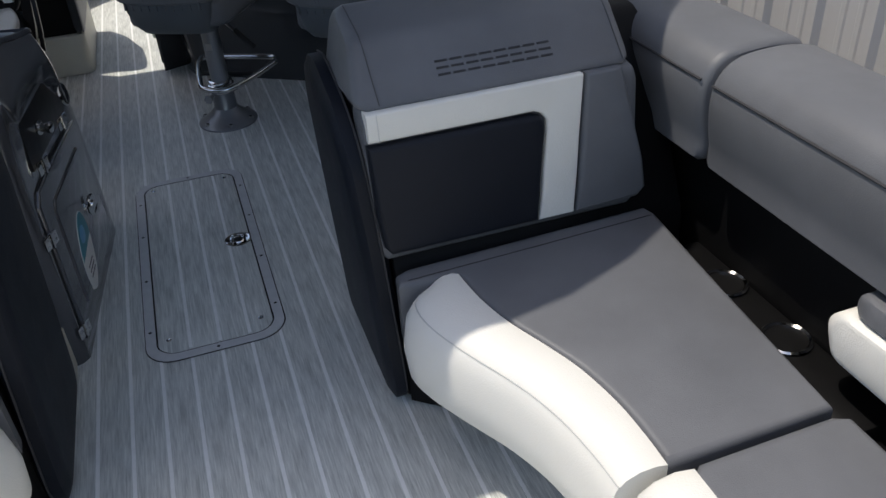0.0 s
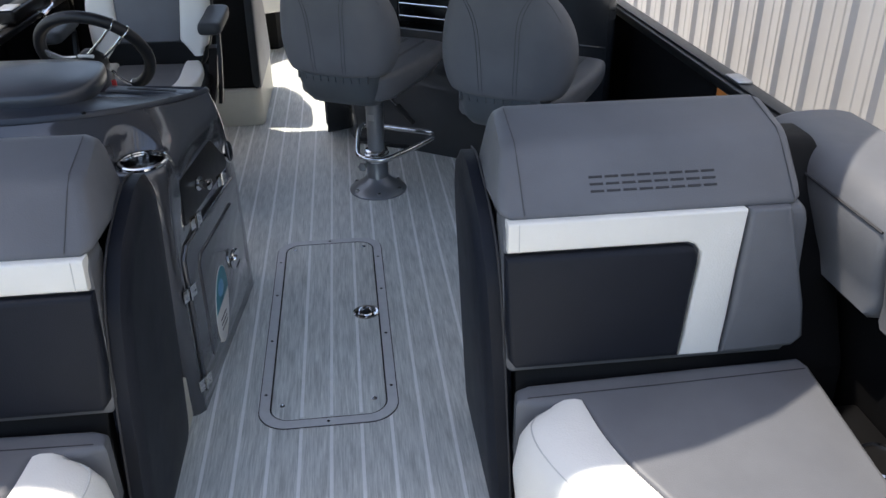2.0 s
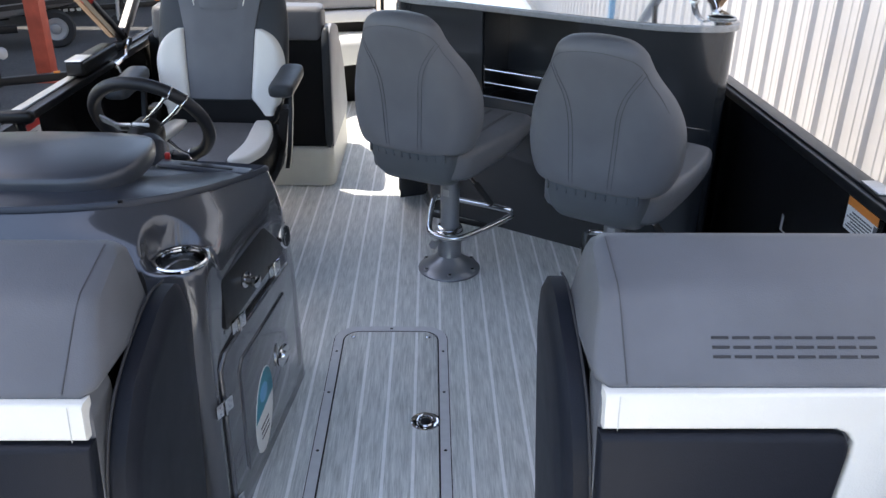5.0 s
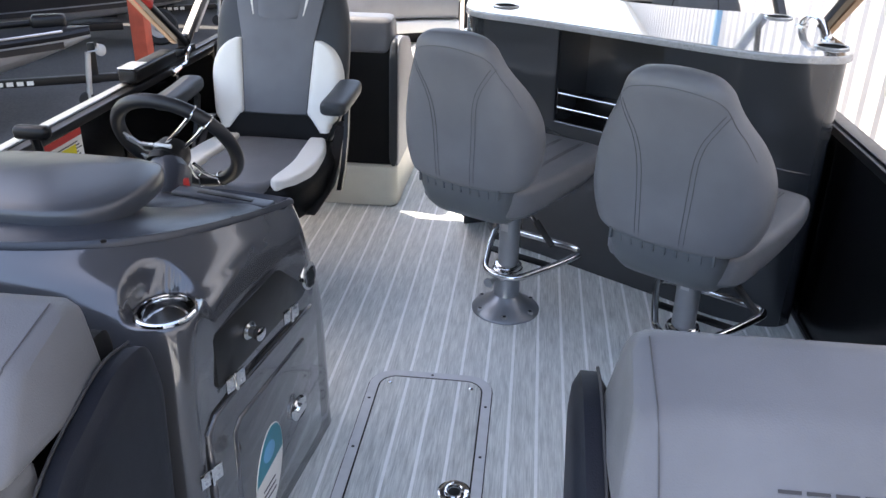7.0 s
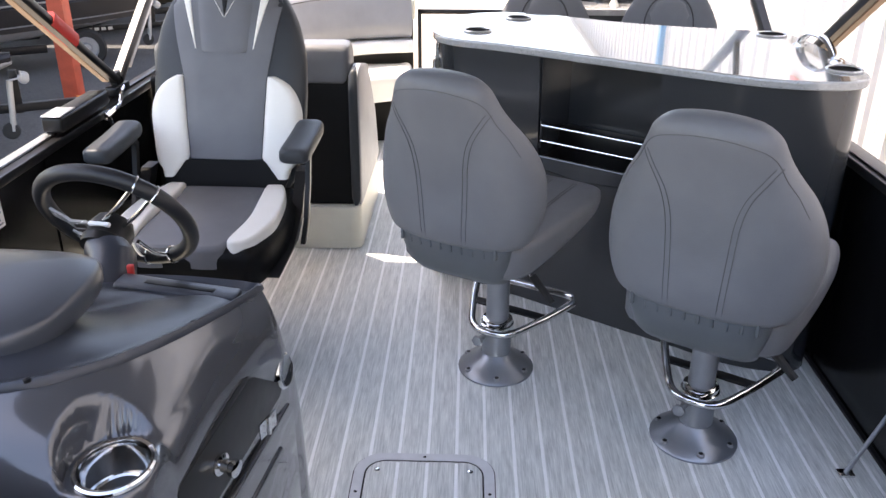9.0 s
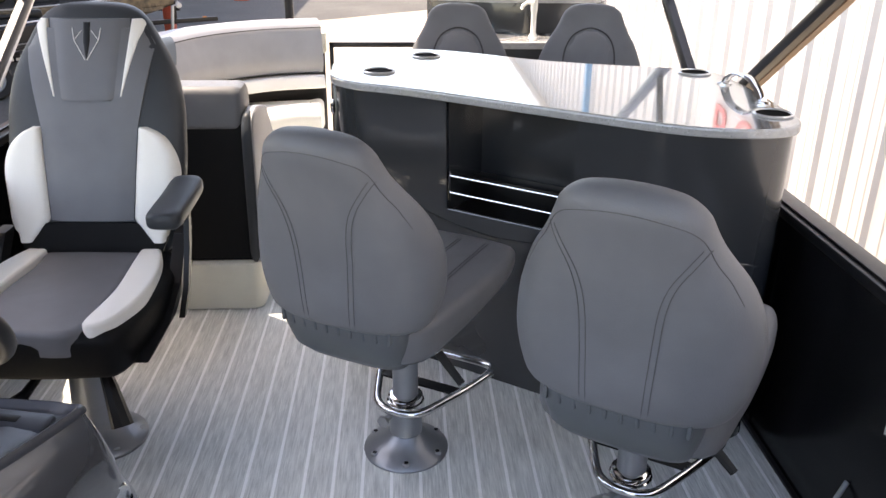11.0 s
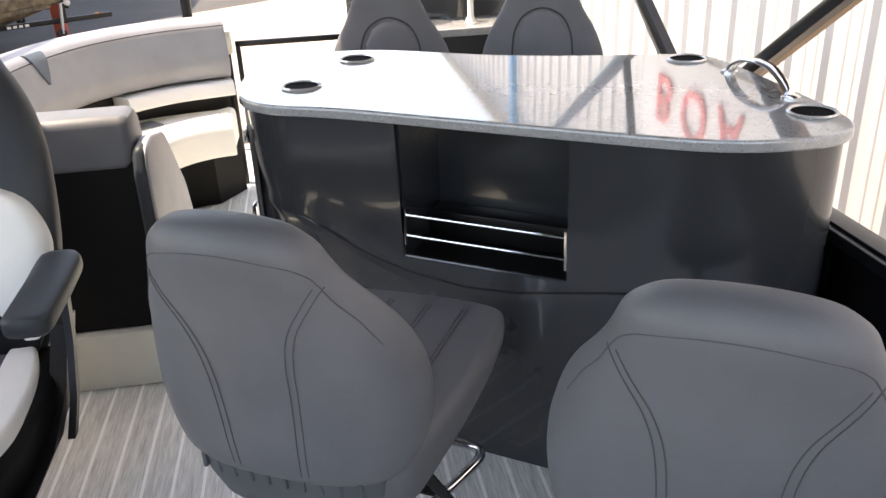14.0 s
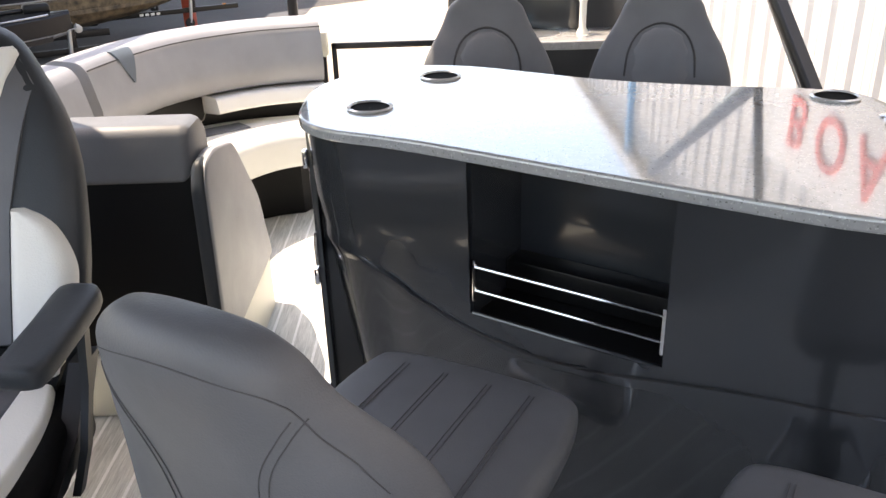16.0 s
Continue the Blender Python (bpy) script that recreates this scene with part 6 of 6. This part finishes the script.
def wheel(par, x, y, z, r=0.31, rot=0.0):
    m = Matrix.Translation((x, y, z)) @ pose(0, 0, 0, 90, 0, rot)
    ty = part("tyre", moved(lathe([(r * 0.60, -0.085), (r * 0.88, -0.095), (r, -0.06), (r, 0.06), (r * 0.88, 0.095), (r * 0.60, 0.085)], 36, caps=False), m), RUBBER, par, "black trailer tyre", True)
    rim = part("rim", moved(lathe([(r * 0.61, 0.08), (r * 0.58, 0.085), (r * 0.54, 0.05), (r * 0.30, 0.045), (r * 0.22, 0.075), (0.001, 0.08)], 28, caps=False), m), STEELDULL, ty, "galvanised steel rim", True)
    part("rim", moved(lathe([(r * 0.61, -0.08), (r * 0.58, -0.085), (r * 0.54, -0.05), (r * 0.30, -0.045), (r * 0.22, -0.075), (0.001, -0.08)], 28, caps=False), m), STEELDULL, ty, "galvanised steel rim", True)
    for k in range(8):
        a = 2 * math.pi * k / 8
        part("slot", moved(lathe([(0.022, 0.046), (0.022, 0.0535)], 10, (r * 0.42 * math.cos(a), r * 0.42 * math.sin(a), 0)), m), BLACKP, rim, "", True)


def yard_boat(loc, rz, label, upper, lower, length=5.4, beam=1.9, motor=True, spare=False, band=0.18):
    """A fishing boat on its trailer; bow towards local -y, raked forefoot."""
    t = thing("fishing_boat", loc, label, "boat", rz)
    rows, rows2 = [], []
    for i in range(21):
        f = i / 20
        w = beam / 2 * min(1.0, (0.004 + f * 1.75) ** 0.62)
        y = -length / 2 + length * f
        sh = 0.85 + 0.10 * (1 - f) ** 2
        low = sh - band
        keel = min(low - 0.03, 0.34 + (low - 0.37) * max(0.0, (0.42 - f) / 0.42) ** 1.5)
        ch = keel + (low - keel) * (0.35 + 0.25 * max(0.0, 0.5 - f))
        rows.append([Vector(q) for q in ((-w, y, low), (-w * 0.95, y, ch + (low - ch) * 0.5), (-w * 0.82, y, ch), (-w * 0.4, y, keel + (ch - keel) * 0.4), (0, y, keel), (w * 0.4, y, keel + (ch - keel) * 0.4), (w * 0.82, y, ch), (w * 0.95, y, ch + (low - ch) * 0.5), (w, y, low))])
        rows2.append([Vector(q) for q in ((-w, y, low + 0.002), (-w - 0.02, y, sh - 0.03), (-w * 0.98, y, sh), (-w * 0.6, y, sh + 0.01), (w * 0.6, y, sh + 0.01), (w * 0.98, y, sh), (w + 0.02, y, sh - 0.03), (w, y, low + 0.002))])
    hull = part("hull", loft(rows), lower, t, "", angle=30)
    part("gunwale", loft(rows2), upper, t, "", angle=30)
    part("deck", loft([[Vector((q.x * 0.93, q.y, q.z + 0.006)) for q in (r[2], r[3], r[4], r[5])] + [Vector((q.x * 0.93, q.y, q.z + 0.002)) for q in (r[5], r[4], r[3], r[2])] for r in rows2[1:]]), BOATDECK, t, "dark carpeted deck", angle=30)
    part("stripe", loft([[q + Vector((math.copysign(0.012, q.x), 0, 0)) for q in (r[0] - Vector((0, 0, 0.015)), r[0] - Vector((0, 0, 0.075)))] + [r[0] - Vector((0, 0, 0.075)), r[0] - Vector((0, 0, 0.015))] for r in rows[1:]]), upper, hull)
    part("console", box(0.1, 0.7, 0.2, 0.75, 0.90, 1.35, 0.06, 3), upper, t)
    part("seat", box(-0.55, -0.1, 0.55, 1.0, 0.90, 1.25, 0.05, 3), upper, t)
    part("seat", box(0.15, 0.65, 1.0, 1.4, 0.90, 1.25, 0.05, 3), upper, t)
    for y in (-length / 2 + 0.9, -length / 2 + 1.9):
        part("deck_hatch", box(-0.3, 0.3, y, y + 0.6, 0.86, 0.935, 0.01), BOATDECK, t)
    tm = part("trolling_motor", tube([(0.15, -length / 2 + 0.5, 0.985), (-0.12, -length / 2 + 1.3, 0.985)], 0.03, 10), BLACKP, t, "stowed trolling motor")
    part("motor_head", box(0.06, 0.24, -length / 2 + 0.20, -length / 2 + 0.52, 0.93, 1.06, 0.04, 3), BLACKP, tm)
    part("motor_pod", tube([(-0.12, -length / 2 + 1.28, 0.985), (-0.24, -length / 2 + 1.6, 0.985)], 0.055, 12), BLACKP, tm)
    if motor:
        part("outboard", box(-0.22, 0.22, length / 2 - 0.02, length / 2 + 0.45, 0.70, 1.5, 0.1, 3), HULLBLACK, t, "black outboard motor")
    for s in (-1, 1):
        part("trailer_beam", box(s * 0.55 - 0.04, s * 0.55 + 0.04, -length / 2 + 1.5, length / 2 - 0.2, 0.28, 0.38, 0.006), BLACKP, t)
        part("fender", loft([[Vector((s * (beam / 2 + a), 0.7 + 0.42 * math.cos(q), 0.33 + 0.42 * math.sin(q))) for a in (-0.02, 0.24)] + [Vector((s * (beam / 2 + a), 0.7 + 0.40 * math.cos(q), 0.33 + 0.40 * math.sin(q))) for a in (0.24, -0.02)] for q in [math.pi * k / 10 for k in range(11)]]), BLACKP, t)
        m = root_of(t).matrix_basis
        wheel(t, *(m @ Vector((s * (beam / 2 + 0.10), 0.7, 0.31))), 0.31, 90 + rz)
    tongue = part("tongue", box(-0.04, 0.04, -length / 2 - 0.75, -length / 2 + 1.6, 0.41, 0.485, 0.006), BLACKP, t, "black trailer tongue")
    for k in range(4):
        part("pale_mark", box(-0.043, -0.040, -length / 2 + 0.85 - 0.09 * k, -length / 2 + 0.91 - 0.09 * k, 0.425, 0.465), PAPER, tongue, "plain white mark")
    part("gunwale_strip", tube([q[2] + Vector((0, 0, 0.012)) for q in rows2[1:14]], 0.012, 6), ALU, t, "bright aluminium rub rail")
    m = t.matrix_basis
    if spare:
        wheel(t, *(m @ Vector((-0.36, -length / 2 + 1.0, 0.26))), 0.26, 90 + rz)
    part("winch_post", box(-0.035, 0.035, -length / 2 - 0.02, -length / 2 + 0.05, 0.4, 0.80, 0.006), BLACKP, t)
    part("winch", moved(lathe([(0.03, -0.06), (0.05, -0.055), (0.05, -0.04), (0.025, -0.035), (0.025, 0.035), (0.05, 0.04), (0.05, 0.055), (0.03, 0.06)], 18), Matrix.Translation((0, -length / 2 - 0.07, 0.72)) @ pose(0, 0, 0, 0, 90, 0)), STEELDULL, t)
    jack = part("jack_post", tube([(-0.07, -length / 2 + 0.10, 0.25), (-0.07, -length / 2 + 0.05, 0.72)], 0.028, 10), STEELDULL, t, "galvanised trailer jack")
    part("jack_crank", tube([(-0.07, -length / 2 + 0.05, 0.72), (-0.07, -length / 2 - 0.05, 0.735), (-0.07, -length / 2 - 0.05, 0.80)], 0.01, 6), STEELDULL, jack)
    m = t.matrix_basis
    part("jack_wheel", moved(lathe([(0.02, -0.025), (0.07, -0.022), (0.08, 0.0), (0.07, 0.022), (0.02, 0.025)], 20), Matrix.Translation((-0.07, -length / 2 + 0.12, 0.25)) @ pose(0, 0, 0, 0, 90, 0)), RUBBER, jack)
    part("tail_lamp", box(-0.02, 0.02, -length / 2 - 0.55, -length / 2 - 0.49, 0.46, 0.50), ORANGEL, t, "small amber marker lamp")
    return t


yard_boat((-6.21, 5.47, GZ), 118, "silver aluminium fishing boat on a black trailer", HULLBLACK, HULLGREY, 4.8, 1.75, band=0.07)
yard_boat((-6.79, 9.82, GZ), 120.7, "black and silver fishing boat on a black trailer", HULLBLACK, HULLGREY, 5.4, 1.95, True, True, 0.24)
yard_boat((-5.9, 13.4, GZ), 120, "camouflage jon boat on a black trailer", CAMO, CAMO, 4.8, 1.6, False)
yard_boat((-7.55, 16.4, GZ), 90, "dark fishing boat on a trailer at the back of the yard", HULLBLACK, HULLGREY, 5.2, 1.8)
far = thing("storage_building", (-4.0, 30.0, GZ), "long low tan storage building across the yard", "building")
part("wall", box(-26.0, 14.0, 0.0, 6.0, 0.0, 3.4), BUILDING, far)
part("roof", box(-26.4, 14.4, -0.4, 6.4, 3.4, 3.6), BLACKP, far)
for k in range(9):
    x = -24.0 + 4.1 * k
    part("door", box(x, x + 2.8, -0.03, 0.0, 0.0, 2.6), STEELDULL if k % 2 else REDPAINT, far, "roller door")
mast = thing("light_mast", (-0.56, 5.2, GZ), "slim black pole standing beyond the boat", "pole")
part("pole", tube([(0, 0, 0), (0, 0, 3.6)], 0.03, 10), DARKRAIL, mast)
part("foot", box(-0.1, 0.1, -0.1, 0.1, 0.0, 0.03, 0.004), DARKRAIL, mast)

# ---- deck boards and stripes, last ----
share, n_lo = {}, int((FX0 - SX) / SP) - 1
for k in range(n_lo, 20):
    x = SX + SP * k
    if FX0 < x < FX1:
        if "s" not in share:
            share["s"] = finish(box(-0.0043, 0.0043, FLOOR_Y0, 4.45, -0.004, 0.0), "stripe", STRIPE)
        ob = new("stripe", share["s"])
        ob.location.x = x
        ob.parent = deck
    a, c = max(FX0, x + 0.0043), min(FX1, x + SP - 0.0043)
    if c - a > 0.004:
        full = abs((c - a) - (SP - 0.0086)) < 1e-6
        if full and "p" in share:
            me = share["p"]
        else:
            me = finish(box(-(c - a) / 2, (c - a) / 2, FLOOR_Y0, 4.45, -0.004, 0.0), "plank", DECK)
            if full:
                share["p"] = me
        ob = new("plank", me)
        ob.location.x = (a + c) / 2
        ob.parent = deck
